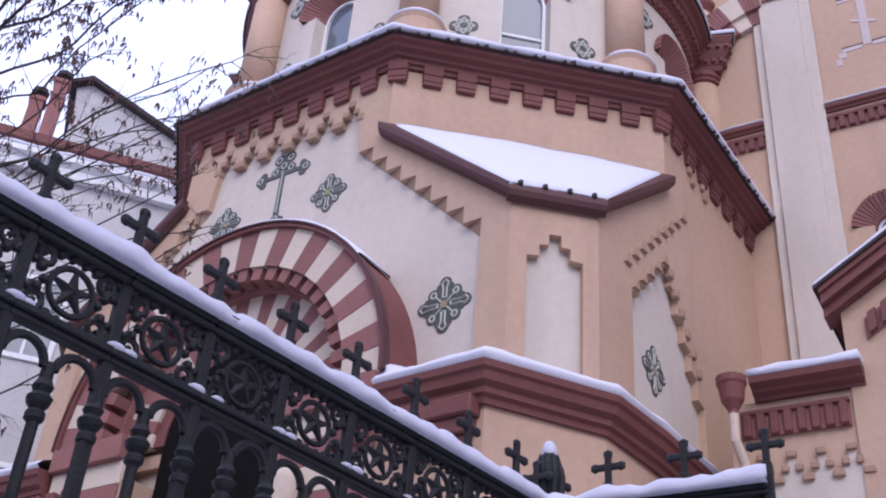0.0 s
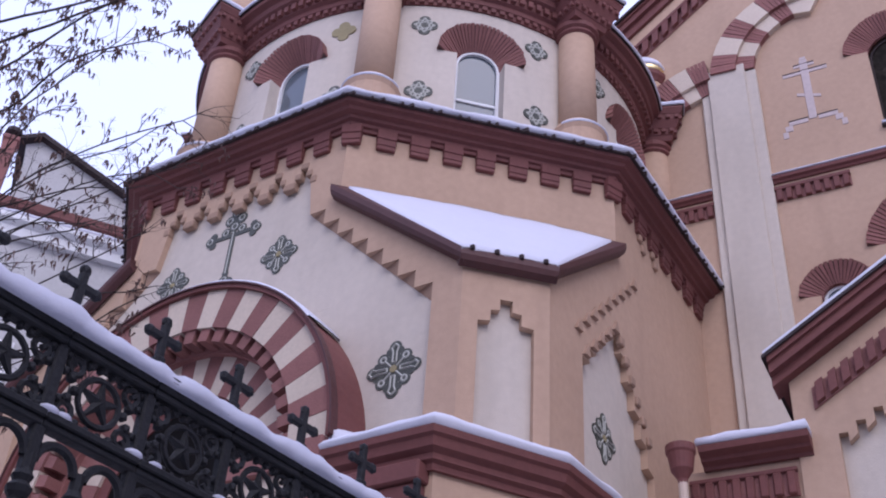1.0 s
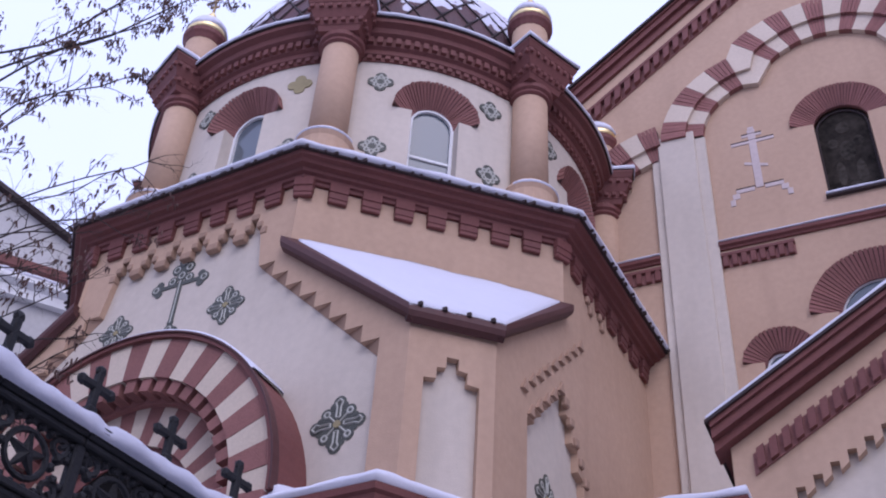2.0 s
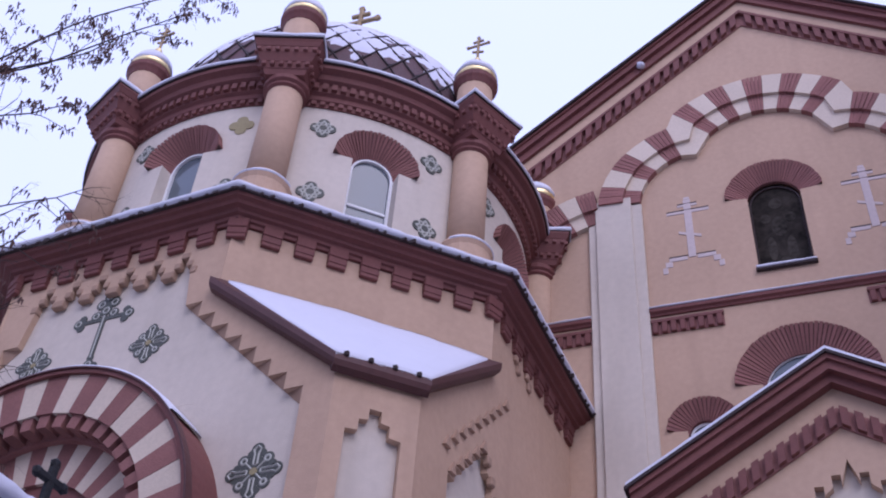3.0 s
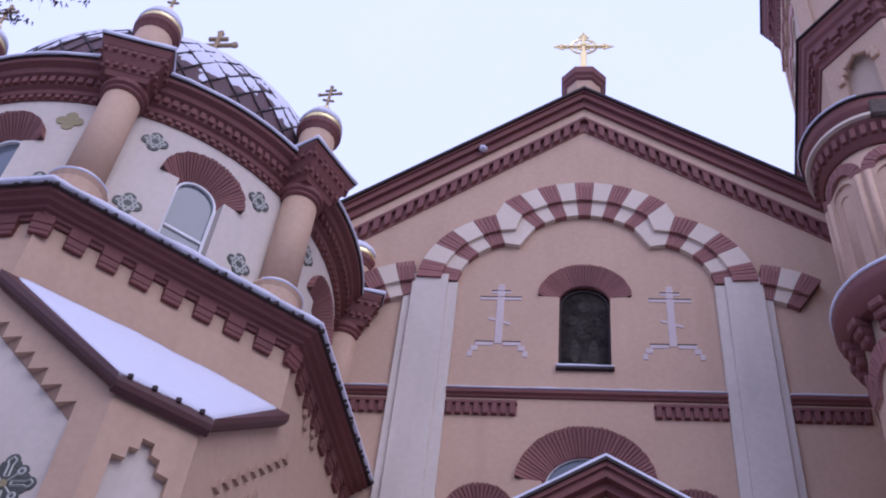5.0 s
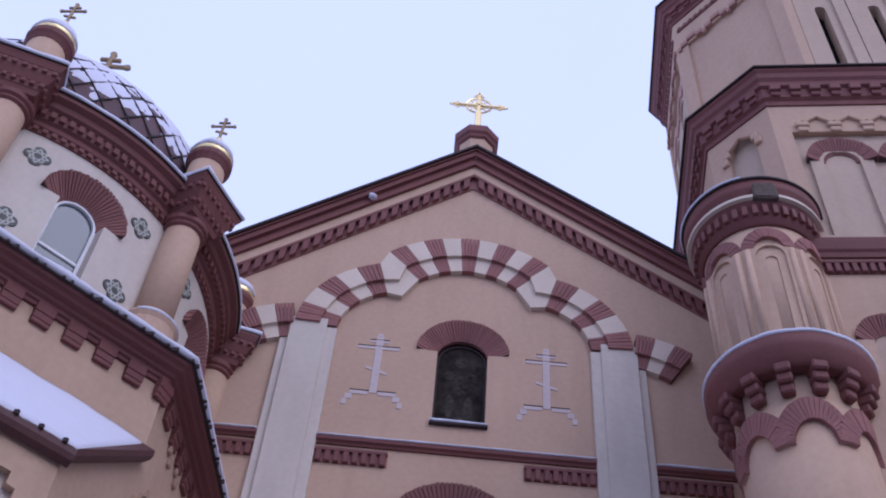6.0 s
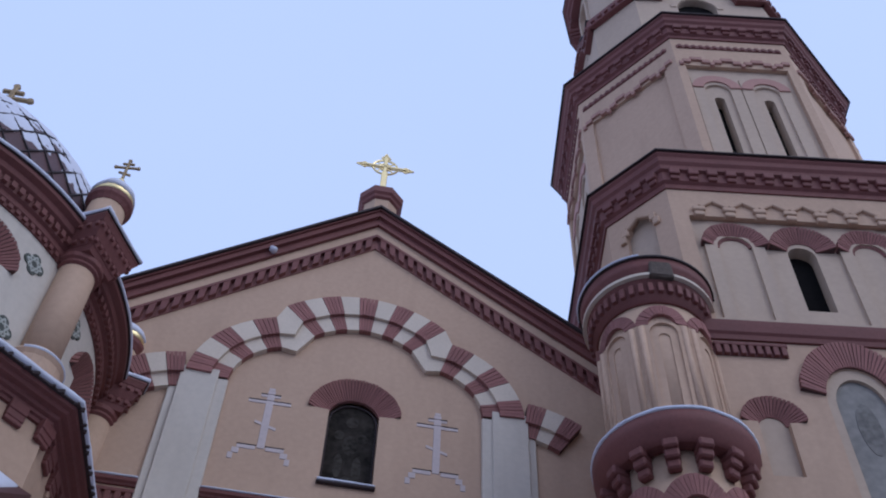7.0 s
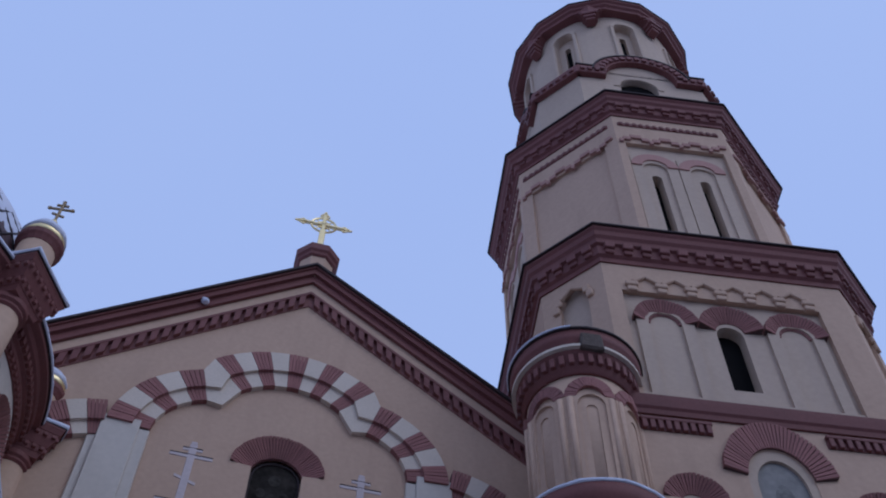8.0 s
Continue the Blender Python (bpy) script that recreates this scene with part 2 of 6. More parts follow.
def ring_tube(bm, m, r, thick, n=16, k=5, squash=1.0):
    """A torus in the x-z plane of m."""
    loops = []
    for i in range(n):
        a = 6.2832 * i / n
        loops.append([bm.verts.new(m @ Vector(((r + thick * math.cos(6.2832 * j / k)) * math.cos(a), thick * squash * math.sin(6.2832 * j / k),
                                              (r + thick * math.cos(6.2832 * j / k)) * math.sin(a)))) for j in range(k)])
    for i in range(n):
        for j in range(k):
            bm.faces.new((loops[i][j], loops[(i + 1) % n][j], loops[(i + 1) % n][(j + 1) % k], loops[i][(j + 1) % k]))


def turned(a):
    return Matrix.Rotation(radians(a), 4, "Z")


def face_of(k, d):
    """The frame of the wall that faces -y turned by k eighths, d from the middle: x along it, -y outwards."""
    return turned(45 * k) @ Matrix.Translation((0, -d, 0))


def chamfered(h, k):
    """A square plan of half width h with corners cut by k, counter-clockwise."""
    return [(-h + k, -h), (h - k, -h), (h, -h + k), (h, h - k), (h - k, h), (-h + k, h), (-h, h - k), (-h, -h + k)]


T8 = math.tan(radians(22.5))


def stepped(bm, x0, x1, count, z_of, depth, tooth, y0, y1):
    """A row of hanging square teeth between x0 and x1, along a line of height z_of(x)."""
    w = (x1 - x0) / count
    for i in range(count):
        x = x0 + w * i
        z = z_of(x + w / 2)
        box(bm, x, x + w * 0.995, y0, y1, z - depth - (tooth if i % 2 else 0), z)


# ---- ground ----
def ground():
    bm = bmesh.new()
    n, half = 48, 400.0
    g = [[None] * (n + 1) for _ in range(n + 1)]
    for i in range(n + 1):
        for j in range(n + 1):
            s, t = (i / n * 2 - 1), (j / n * 2 - 1)
            x, y = half * s * abs(s) ** 1.5, half * t * abs(t) ** 1.5 - 8
            g[i][j] = bm.verts.new((x, y, 0.03 * noise.noise(Vector((x * 0.4, y * 0.4, 0))) - 0.02))
    for i in range(n):
        for j in range(n):
            bm.faces.new((g[i][j], g[i + 1][j], g[i + 1][j + 1], g[i][j + 1]))
    ob = part("ground", bm, GROUNDSNOW)
    tagged(ob, "trodden snow over the church yard", "ground", kind="structure")


ground()


# ---- shared ornament ----
def brick_arch(parent, m, cx, cz, r0, r1, a0, a1, y0, count, reveal=0.0, label="", soffit=None):
    """A ring of edge-laid bricks, proud of its wall, with dark joints behind them."""
    bm = bmesh.new()
    step = (a1 - a0) / count
    deep = soffit or y0 + .045
    for i in range(count):
        s = random.uniform(-.006, .006)
        splayed(bm, cx, cz, r0 - (.06 if soffit else 0), r1 + random.uniform(-.008, .008), a0 + step * (i + .11), a0 + step * (i + .89), y0 + s, deep + s, max(.12, deep + .08))
    ob = part("brick_arch", bm, BRICK, parent, label, m)
    bm = bmesh.new()
    splayed(bm, cx, cz, r0 - (.055 if soffit else 0), r1 - .012, a0, a1, y0 + .03, deep + .03, max(.12, deep + .08), 16)
    part("mortar_bed", bm, MORTAR, ob, "", m)
    return ob


def knot_tile(parent, m, size, label="dark green knotwork tile with pale lines"):
    """A cross of knotwork: four long arms with round ends, small lobes between them, pale lines."""
    bm = bmesh.new()
    a = size / 2
    box(bm, -.62 * a, .62 * a, -.0125, .02, -.19 * a, .19 * a)
    box(bm, -.19 * a, .19 * a, -.0131, .02, -.62 * a, .62 * a)
    for cx, cz, r in ((0, 0, .52), (.76, 0, .23), (-.76, 0, .23), (0, .78, .23), (0, -.78, .23), (.42, .42, .21), (-.42, .42, .21), (.42, -.42, .21), (-.42, -.42, .21), (.62, .2, .13), (.62, -.2, .13), (-.62, .2, .13), (-.62, -.2, .13), (.2, .64, .13), (-.2, .64, .13), (.2, -.64, .13), (-.2, -.64, .13)):
        lathe_flat(bm, cx * a, cz * a, r * a, -0.012 - 0.001 * (cx + .7 * cz), 0.02)
    ob = part("knot_tile", bm, GREENTILE, parent, label, m)
    bm = bmesh.new()
    w = Matrix.Translation((0, -0.014, 0))
    for k in range(4):
        # a long loop down each arm, a small ring between the arms, and short ties
        t = radians(90 * k)
        c, q = math.cos(t), math.sin(t)
        path = [(.24, -.07), (.62, -.07), (.78, -.13), (.90, 0), (.78, .13), (.62, .07), (.24, .07)]
        at = [(c * u - q * v, q * u + c * v) for u, v in path]
        for (x0, z0), (x1, z1) in zip(at, at[1:] + at[:1]):
            rod(bm, (x0 * a, -.015, z0 * a), (x1 * a, -.015, z1 * a), .036 * a, n=4)
        t = radians(45 + 90 * k)
        c, q = math.cos(t), math.sin(t)
        ring_tube(bm, w @ Matrix.Translation((c * .58 * a, 0, q * .58 * a)), .10 * a, .04 * a, 10, 4, .5)
        rod(bm, (c * .14 * a, -.015, q * .14 * a), (c * .47 * a, -.015, q * .47 * a), .036 * a, n=4)
    part("knot_line_work", bm, PALETILE, ob, "pale raised lines", m)
    bm = bmesh.new()
    lathe_flat(bm, 0, 0, .13 * a, -0.026, 0.0)
    part("knot_centre", bm, OLIVE, ob, "", m)
    return ob


def lathe_flat(bm, cx, cz, r, y0, y1, n=12):
    prism(bm, [(cx + r * math.cos(6.2832 * i / n), cz + r * math.sin(6.2832 * i / n)) for i in range(n)], y0, y1)


def rosette(parent, m, size, plain=False):
    bm = bmesh.new()
    a = size / 2
    for cx, cz, r in ((0, 0, .55), (.52, 0, .42), (-.52, 0, .42), (0, .52, .42), (0, -.52, .42)):
        lathe_flat(bm, cx * a, cz * a, r * a, -0.016 - 0.001 * (cx + 2 * cz), 0.05)
    ob = part("rosette", bm, OLIVE if plain else GREENTILE, parent, "faded olive quatrefoil tile" if plain else "dark quatrefoil tile with a pale flower", m)
    if not plain:
        bm = bmesh.new()
        w = Matrix.Translation((0, -0.018, 0))
        for k in range(8):
            t = radians(45 * k)
            ring_tube(bm, w @ Matrix.Translation((.46 * a * math.cos(t), 0, .46 * a * math.sin(t))), .15 * a, .075 * a, 8, 4, 0.5)
        for cx, cz in ((.66, 0), (-.66, 0), (0, .66), (0, -.66)):
            lathe_flat(bm, cx * a, cz * a, .10 * a, -0.024, -0.01, 8)
        part("flower", bm, PALETILE, ob, "pale raised petals", m)
    return ob


def snow_cap(bm, poly, z, thick, seed=0.0, sub=0.18):
    """A soft layer of snow over the plan poly (convex)."""
    c = Vector((sum(p[0] for p in poly) / len(poly), sum(p[1] for p in poly) / len(poly)))
    pts = []
    for i in range(len(poly)):
        a, b = Vector(poly[i]), Vector(poly[(i + 1) % len(poly)])
        k = max(1, int((b - a).length / sub))
        pts += [a + (b - a) * j / k for j in range(k)]
    rings = []
    for s, h in ((1.0, 0.0), (1.0, 0.55), (0.97, 0.9), (0.9, 1.0)):
        ring = []
        for p in pts:
            q = c + (p - c) * s
            w = 1 + 0.35 * noise.noise(Vector((q.x * 2.3, q.y * 2.3, seed)))
            d = (q - c).normalized() * (0.02 * noise.noise(Vector((q.x * 5, q.y * 5, seed + 3))) if h else 0)
            ring.append(bm.verts.new((q.x + d.x, q.y + d.y, z + thick * h * w)))
        rings.append(ring)
    n = len(pts)
    for a, b in zip(rings, rings[1:]):
        for i in range(n):
            bm.faces.new((a[i], a[(i + 1) % n], b[(i + 1) % n], b[i]))
    bm.faces.new(rings[-1])
    bm.faces.new(rings[0][::-1])


def snow_bar(bm, a, b, half, thick, side=None, seed=0.0, step=0.12, lumps=0.0):
    """A ridge of snow from a to b, rounded over, half wide to both sides."""
    a, b = Vector(a), Vector(b)
    way = b - a
    k = max(2, int(way.length / step))
    side = (Vector(side) if side else way.cross(Vector((0, 0, 1)))).normalized()
    rings = []
    for i in range(k + 1):
        p = a + way * i / k
        w = 1 + 0.35 * noise.noise(p * 2.6 + Vector((seed, 0, 0))) + 0.18 * noise.noise(p * 9 + Vector((seed, 5, 0)))
        w += lumps * (.55 * noise.noise(p * 8 + Vector((seed, 1, 2))) + .35 * noise.noise(p * 19 + Vector((3, seed, 1))))
        e = 1 + (0.15 + .2 * lumps) * noise.noise(p * (6 + 8 * lumps) + Vector((0, seed, 9)))
        row = []
        for x, z in ((-1, 0), (-1.05, .35), (-.8, .8), (-.3, 1.02), (.3, 1.0), (.8, .78), (1.05, .35), (1, 0)):
            row.append(bm.verts.new(p + side * half * x * e + Vector((0, 0, thick * z * w))))
        rings.append(row)
    for p, q in zip(rings, rings[1:]):
        for i in range(7):
            bm.faces.new((p[i], p[i + 1], q[i + 1], q[i]))
        bm.faces.new((p[7], p[0], q[0], q[7]))
    bm.faces.new(rings[0])
    bm.faces.new(rings[-1][::-1])


def orthodox_finial(parent, m, h, mat, label):
    """A small three-barred cross on a stem; h its height."""
    bm = bmesh.new()
    t = 0.034 * h
    soft_box(bm, -t, t, -t, t, 0, h, t * 0.3)
    soft_box(bm, -.30 * h, .30 * h, -t * .9, t * .9, .62 * h, .62 * h + 2 * t, t * 0.3)
    soft_box(bm, -.16 * h, .16 * h, -t * .9, t * .9, .80 * h, .80 * h + 2 * t, t * 0.3)
    s = bmesh.new()
    soft_box(s, -.18 * h, .18 * h, -t * .85, t * .85, -t, t, t * 0.3)
    merge(bm, s, Matrix.Translation((0, 0, .36 * h)) @ Matrix.Rotation(radians(20), 4, "Y"))
    for x, z in ((.30, .66), (-.30, .66), (0, 1.0)):
        lathe_flat(bm, x * h, z * h, .055 * h, -t * .8, t * .8, 8)
    return part("cross", bm, mat, parent, label, m)


# ---- the chapel ----
CH = pose(-9.417, -1.375, 0, 0, 0, -4.748)
HW, KL = 5.02, 0.81
Z_LOW, Z_ROOF, Z_ROOFTOP, Z_TOP = 7.35, 10.05, 12.15, 13.1
chapel = thing("chapel", CH, "pink and white plastered chapel with a drum and snowy dome", "building")
OCT = chamfered(HW, HW * (1 - T8))


def chapel_walls():
    bm = bmesh.new()
    low = chamfered(HW, KL)
    column_of(bm, offset_ring(low, -0.11), 6.9, Z_ROOF)
    column_of(bm, offset_ring(OCT, -0.11), Z_ROOF + 0.002, 14.1)
    part("wall_core", bm, PALE, chapel, "pale plaster wall fields")
    for k in range(4):
        t = bmesh.new()
        h, o, c = HW - 0.11, (HW - 0.11) * T8, HW - 0.11 - KL
        hull(t, [(o, -h, Z_ROOF), (c, -h, Z_ROOF), (h, -c, Z_ROOF), (h, -o, Z_ROOF), (o, -h, Z_ROOFTOP), (h, -o, Z_ROOFTOP)])
        part("corner_wall", t, PALE, chapel, "", turned(90 * k))
    # pink surrounds, proud of the pale fields
    o, c = HW * T8, HW - KL
    gable = [(-c, Z_LOW), (c, Z_LOW), (c, Z_ROOF), (o, Z_ROOFTOP), (o, Z_TOP + 0.1), (-o, Z_TOP + 0.1), (-o, Z_ROOFTOP), (-c, Z_ROOF)]
    steps, w, h = 8, .281, .275
    right = []
    for i in range(steps - 1, -1, -1):
        x, z = 1.52 + w * i, 11.80 - h * i
        right += [(x + w, z), (x, z)]
    # the head of the field is a row of small stepped arches
    crown = []
    for i in range(6):
        x = 1.52 - .507 * i
        crown += [(x, 12.50), (x - .10, 12.50), (x - .10, 12.64), (x - .19, 12.64), (x - .19, 12.82), (x - .32, 12.82), (x - .32, 12.64), (x - .41, 12.64), (x - .41, 12.50), (x - .507, 12.50)]
    crown = [p for i, p in enumerate(crown) if i == 0 or p != crown[i - 1]]
    hole_a = [(-3.768, Z_LOW + 0.2), (3.768, Z_LOW + 0.2)] + right + crown[1:-1] + [(-x, z) for x, z in right[::-1]]
    bm = bmesh.new()
    holed(bm, gable, [hole_a], 0.0, 0.12)
    part("wall_surround", bm, PINK, chapel, "pink plaster surround with a stepped edge", face_of(0, HW))
    # slanting teeth in ochre, darker than the pink surround
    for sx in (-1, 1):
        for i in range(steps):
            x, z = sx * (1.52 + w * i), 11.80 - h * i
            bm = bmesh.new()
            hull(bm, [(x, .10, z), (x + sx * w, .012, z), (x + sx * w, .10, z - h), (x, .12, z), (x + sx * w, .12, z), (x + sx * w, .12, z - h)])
            part("tooth", bm, OCHRE, chapel, "ochre slanting tooth", face_of(0, HW))
    # side wall with half a stepped field
    up = []
    n = 5
    for i in range(n):
        s, z = -3.26 + i * 0.22, 9.42 + i * 0.24
        up += [(s, z), (s + 0.22, z)] if i else [(s, z), (s + 0.22, z)]
    dn = []
    for i in range(6):
        s, z = -2.16 + i * 0.20, 10.5 - i * 0.36
        dn += [(s + 0.20, z), (s + 0.20, z - 0.30)]
    hole_r = [(-3.26, Z_LOW + 0.2)] + up + [(-2.16, 10.62)] + dn + [(-0.96, Z_LOW + 0.2)]
    bm = bmesh.new()
    holed(bm, gable, [hole_r], 0.0, 0.12)
    part("wall_surround", bm, PINK, chapel, "pink plaster surround with a stepped edge", face_of(2, HW))
    for k in (4, 6):
        bm = bmesh.new()
        prism(bm, gable, 0.0, 0.12)
        part("wall_surround", bm, PINK, chapel, "", face_of(k, HW))
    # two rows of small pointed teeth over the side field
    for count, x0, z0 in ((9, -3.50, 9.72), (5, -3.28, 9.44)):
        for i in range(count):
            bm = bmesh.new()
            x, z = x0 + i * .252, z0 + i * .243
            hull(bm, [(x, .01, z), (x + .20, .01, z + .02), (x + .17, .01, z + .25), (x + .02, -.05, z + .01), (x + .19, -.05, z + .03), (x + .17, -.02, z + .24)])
            part("tooth", bm, OCHRE, chapel, "ochre pointed tooth", face_of(2, HW))
    for i in range(6):
        bm = bmesh.new()
        s, z = -2.02 + i * 0.17, 10.42 - i * 0.24
        soft_box(bm, s - 0.03, s + 0.11, -0.05, 0.05, z - 0.13, z + 0.02, 0.02)
        part("bracket", bm, OCHRE, chapel, "ochre plaster bracket", face_of(2, HW))
    for i, (s, z) in enumerate(((-1.10, 12.98), (-0.98, 12.82), (-0.58, 12.98), (-0.48, 12.82))):
        bm = bmesh.new()
        soft_box(bm, s, s + 0.13, -0.06, 0.02, z - 0.17, z, 0.02)
        part("bracket", bm, OCHRE, chapel, "", face_of(2, HW))
    # narrow corner walls with a blind niche
    half = KL / math.sqrt(2)
    out = [(-half, Z_LOW), (half, Z_LOW), (half, Z_ROOF), (-half, Z_ROOF)]
    nic = [(-.35, 7.55), (.37, 7.55), (.37, 9.22), (.21, 9.24), (.21, 9.40), (.09, 9.42), (.09, 9.58), (-.07, 9.58), (-.07, 9.42), (-.19, 9.40), (-.19, 9.24), (-.35, 9.22)]
    for k in (1, 3, 5, 7):
        bm = bmesh.new()
        holed(bm, out, [nic], 0.0, 0.11)
        part("wall_surround", bm, PINK, chapel, "pink corner wall with a stepped blind niche", face_of(k, HW * math.sqrt(2) - half))
    for k in (1, 3, 5, 7):
        bm = bmesh.new()
        prism(bm, [(-o - 0.045, Z_ROOFTOP - .12), (o + 0.045, Z_ROOFTOP - .12), (o + 0.045, Z_TOP + .1), (-o - 0.045, Z_TOP + .1)], 0.0, 0.11)
        part("wall_surround", bm, PINK, chapel, "", face_of(k, HW))
    # ochre linings under the steps of those small arches
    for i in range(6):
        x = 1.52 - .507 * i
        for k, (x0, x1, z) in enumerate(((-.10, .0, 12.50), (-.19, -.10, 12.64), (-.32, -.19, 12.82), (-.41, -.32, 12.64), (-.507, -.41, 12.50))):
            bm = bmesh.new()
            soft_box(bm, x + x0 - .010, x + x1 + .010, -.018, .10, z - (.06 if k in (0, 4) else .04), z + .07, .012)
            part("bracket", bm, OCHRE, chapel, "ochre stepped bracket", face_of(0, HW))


chapel_walls()


def corner_roofs():
    b, k, r = 5.19, 0.915, 3.217
    for q in (0, 1, 3):
        turn = turned(90 * q)
        a0, a1 = Vector((b - k, -b, 10.16)), Vector((b, -b + k, 10.16))
        t0, t1 = Vector((b - r, -b, 12.09)), Vector((b, -b + r, 12.09))
        i0, i1 = Vector((2.05, -4.93, 12.12)), Vector((4.93, -2.05, 12.12))
        bm = bmesh.new()
        dn = Vector((0, 0, -0.10))
        hull(bm, [p + d for p in (a0, a1, t0, t1, i0, i1) for d in (Vector(), dn)])
        roof = part("corner_roof", bm, DARKTRIM, chapel, "brown tin roof over the corner with an even layer of snow", turn)
        bm = bmesh.new()
        for p, e, s in ((t0, a0, Vector((0, 1, 0))), (a0, a1, Vector((-.7, .7, 0))), (a1, t1, Vector((-1, 0, 0)))):
            hull(bm, [p + dn, e + dn, p + dn * 1.7 + s * 0.03, e + dn * 1.7 + s * 0.03, p + dn * 2.2 + s * 0.12, e + dn * 2.2 + s * 0.12, p + dn + s * 0.2, e + dn + s * 0.2])
        part("eaves_moulding", bm, DARKTRIM, roof, "maroon moulding under the eaves", turn)
        # snow lies back a little from the rakes, right up to the lower eaves
        bm = bmesh.new()
        n = 26
        rows = []
        for i in range(n + 1):
            s = i / n
            lo = a0.lerp(a1, s)
            hi = Vector((2.20, -5.05, 12.03)).lerp(Vector((5.05, -2.20, 12.03)), s)
            row = []
            for j in range(n + 1):
                f = j / n
                p = lo.lerp(hi, f)
                e = min(1, 4 * s + .02, 4 * (1 - s) + .02, 9 * f + .25)
                p.z += 0.012 + 0.07 * e ** .5 * (1 + .3 * noise.noise(p * 1.6)) + .012 * noise.noise(p * 6) + (.02 * noise.noise(p * 11) if f < .12 else 0)
                row.append(bm.verts.new(p))
            rows.append(row)
        for i in range(n):
            for j in range(n):
                bm.faces.new((rows[i][j], rows[i + 1][j], rows[i + 1][j + 1], rows[i][j + 1]))
        edge = [rows[i][0] for i in range(n + 1)] + [rows[n][j] for j in range(1, n + 1)] + [rows[i][n] for i in range(n - 1, -1, -1)] + [rows[0][j] for j in range(n - 1, 0, -1)]
        low = [bm.verts.new(v.co - Vector((0, 0, 0.06))) for v in edge]
        for i in range(len(edge)):
            j = (i + 1) % len(edge)
            bm.faces.new((edge[i], low[i], low[j], edge[j]))
        smooth(part("snow_layer", bm, SNOW, roof, "smooth snow", turn))
        for i in range(4):
            bm = bmesh.new()
            p = a0.lerp(a1, (i + .45) / 4)
            soft_box(bm, p.x - .035, p.x + .035, p.y - .03, p.y + .02, p.z - .03, p.z + .045, .012)
            part("snow_guard", bm, TIN, roof, "", turn)


corner_roofs()


def chapel_cornice():
    bm = bmesh.new()
    moulding(bm, OCT, [(-.2, 13.21), (.05, 13.21), (.06, 13.265), (.10, 13.28), (.11, 13.33), (.17, 13.35), (.19, 13.40), (.28, 13.42), (.31, 13.47), (.38, 13.49), (.40, 13.54), (-.2, 13.56)])
    cor = part("cornice", bm, MAROON, chapel, "maroon moulded cornice")
    bm = bmesh.new()
    soft_box(bm, -.155, .155, -.105, .02, 13.12, 13.30, .012)
    soft_box(bm, -.150, .150, -.085, .02, 13.00, 13.13, .012)
    soft_box(bm, -.145, .145, -.070, .02, 12.93, 13.01, .012)
    me = meshed("corbel", bm, MAROON)
    side = 2 * HW * T8
    for k in range(8):
        for i in range(8):
            x = -side / 2 + side * i / 8
            m = face_of(k, HW) @ Matrix.Translation((x + 0.02, 0, 0)) @ (turned(-22.5) if i == 0 else Matrix())
            part("corbel", me, MAROON, cor, "", m)
    bm = bmesh.new()
    moulding(bm, OCT, [(.34, 13.535), (.45, 13.545), (.45, 13.57), (-.9, 14.2), (-.95, 14.15)])
    part("roof_skirt", bm, TIN, chapel, "brown tin skirt roof")
    bm = bmesh.new()
    # snow along the skirt
    rings = []
    for o, h in ((.42, -.03), (.475, .01), (.485, .07), (.42, .13), (.15, .17), (-.9, .12), (-.95, -.05)):
        base = 13.60 + max(0, (.45 - o)) * 0.43
        ring = []
        pl = offset_ring(OCT, o)
        for i in range(8):
            a, b = Vector(pl[i]), Vector(pl[(i + 1) % 8])
            for j in range(30):
                p = a.lerp(b, j / 30)
                w = 1 + .3 * noise.noise(Vector((p.x * 2, p.y * 2, 1))) + .15 * noise.noise(Vector((p.x * 8, p.y * 8, 4)))
                ring.append(bm.verts.new((p.x, p.y, base + h * w)))
        rings.append(ring)
    n = len(rings[0])
    for a, b in zip(rings, rings[1:]):
        for i in range(n):
            bm.faces.new((a[i], a[(i + 1) % n], b[(i + 1) % n], b[i]))
    smooth(part("snow_layer", bm, SNOW, chapel, "snow along the skirt roof"))
    bm = bmesh.new()
    rows = offset_ring(OCT, .455)
    for i in range(8):
        a, b = Vector(rows[i]), Vector(rows[(i + 1) % 8])
        for j in range(30):
            p = a.lerp(b, (j + .5) / 30)
            d = random.uniform(.02, .06)
            if j % 3 == 1:
                continue
            box(bm, p.x - d, p.x + d, p.y - .02, p.y + .02, 13.53, 13.565 + random.uniform(0, .035) * (j % 3 == 0))
    tagged(part("drip_edge", bm, TIN, chapel, "dark notched eaves edge"), kind="stuff")


chapel_cornice()

RD, RC = 4.5, 4.72


def bent(bm, r):
    """Wrap a plate round the drum: x runs along the round wall, y inwards."""
    for v in bm.verts:
        a = v.co.x / r - math.pi / 2
        rr = r - v.co.y
        v.co.x, v.co.y = rr * math.cos(a), rr * math.sin(a)


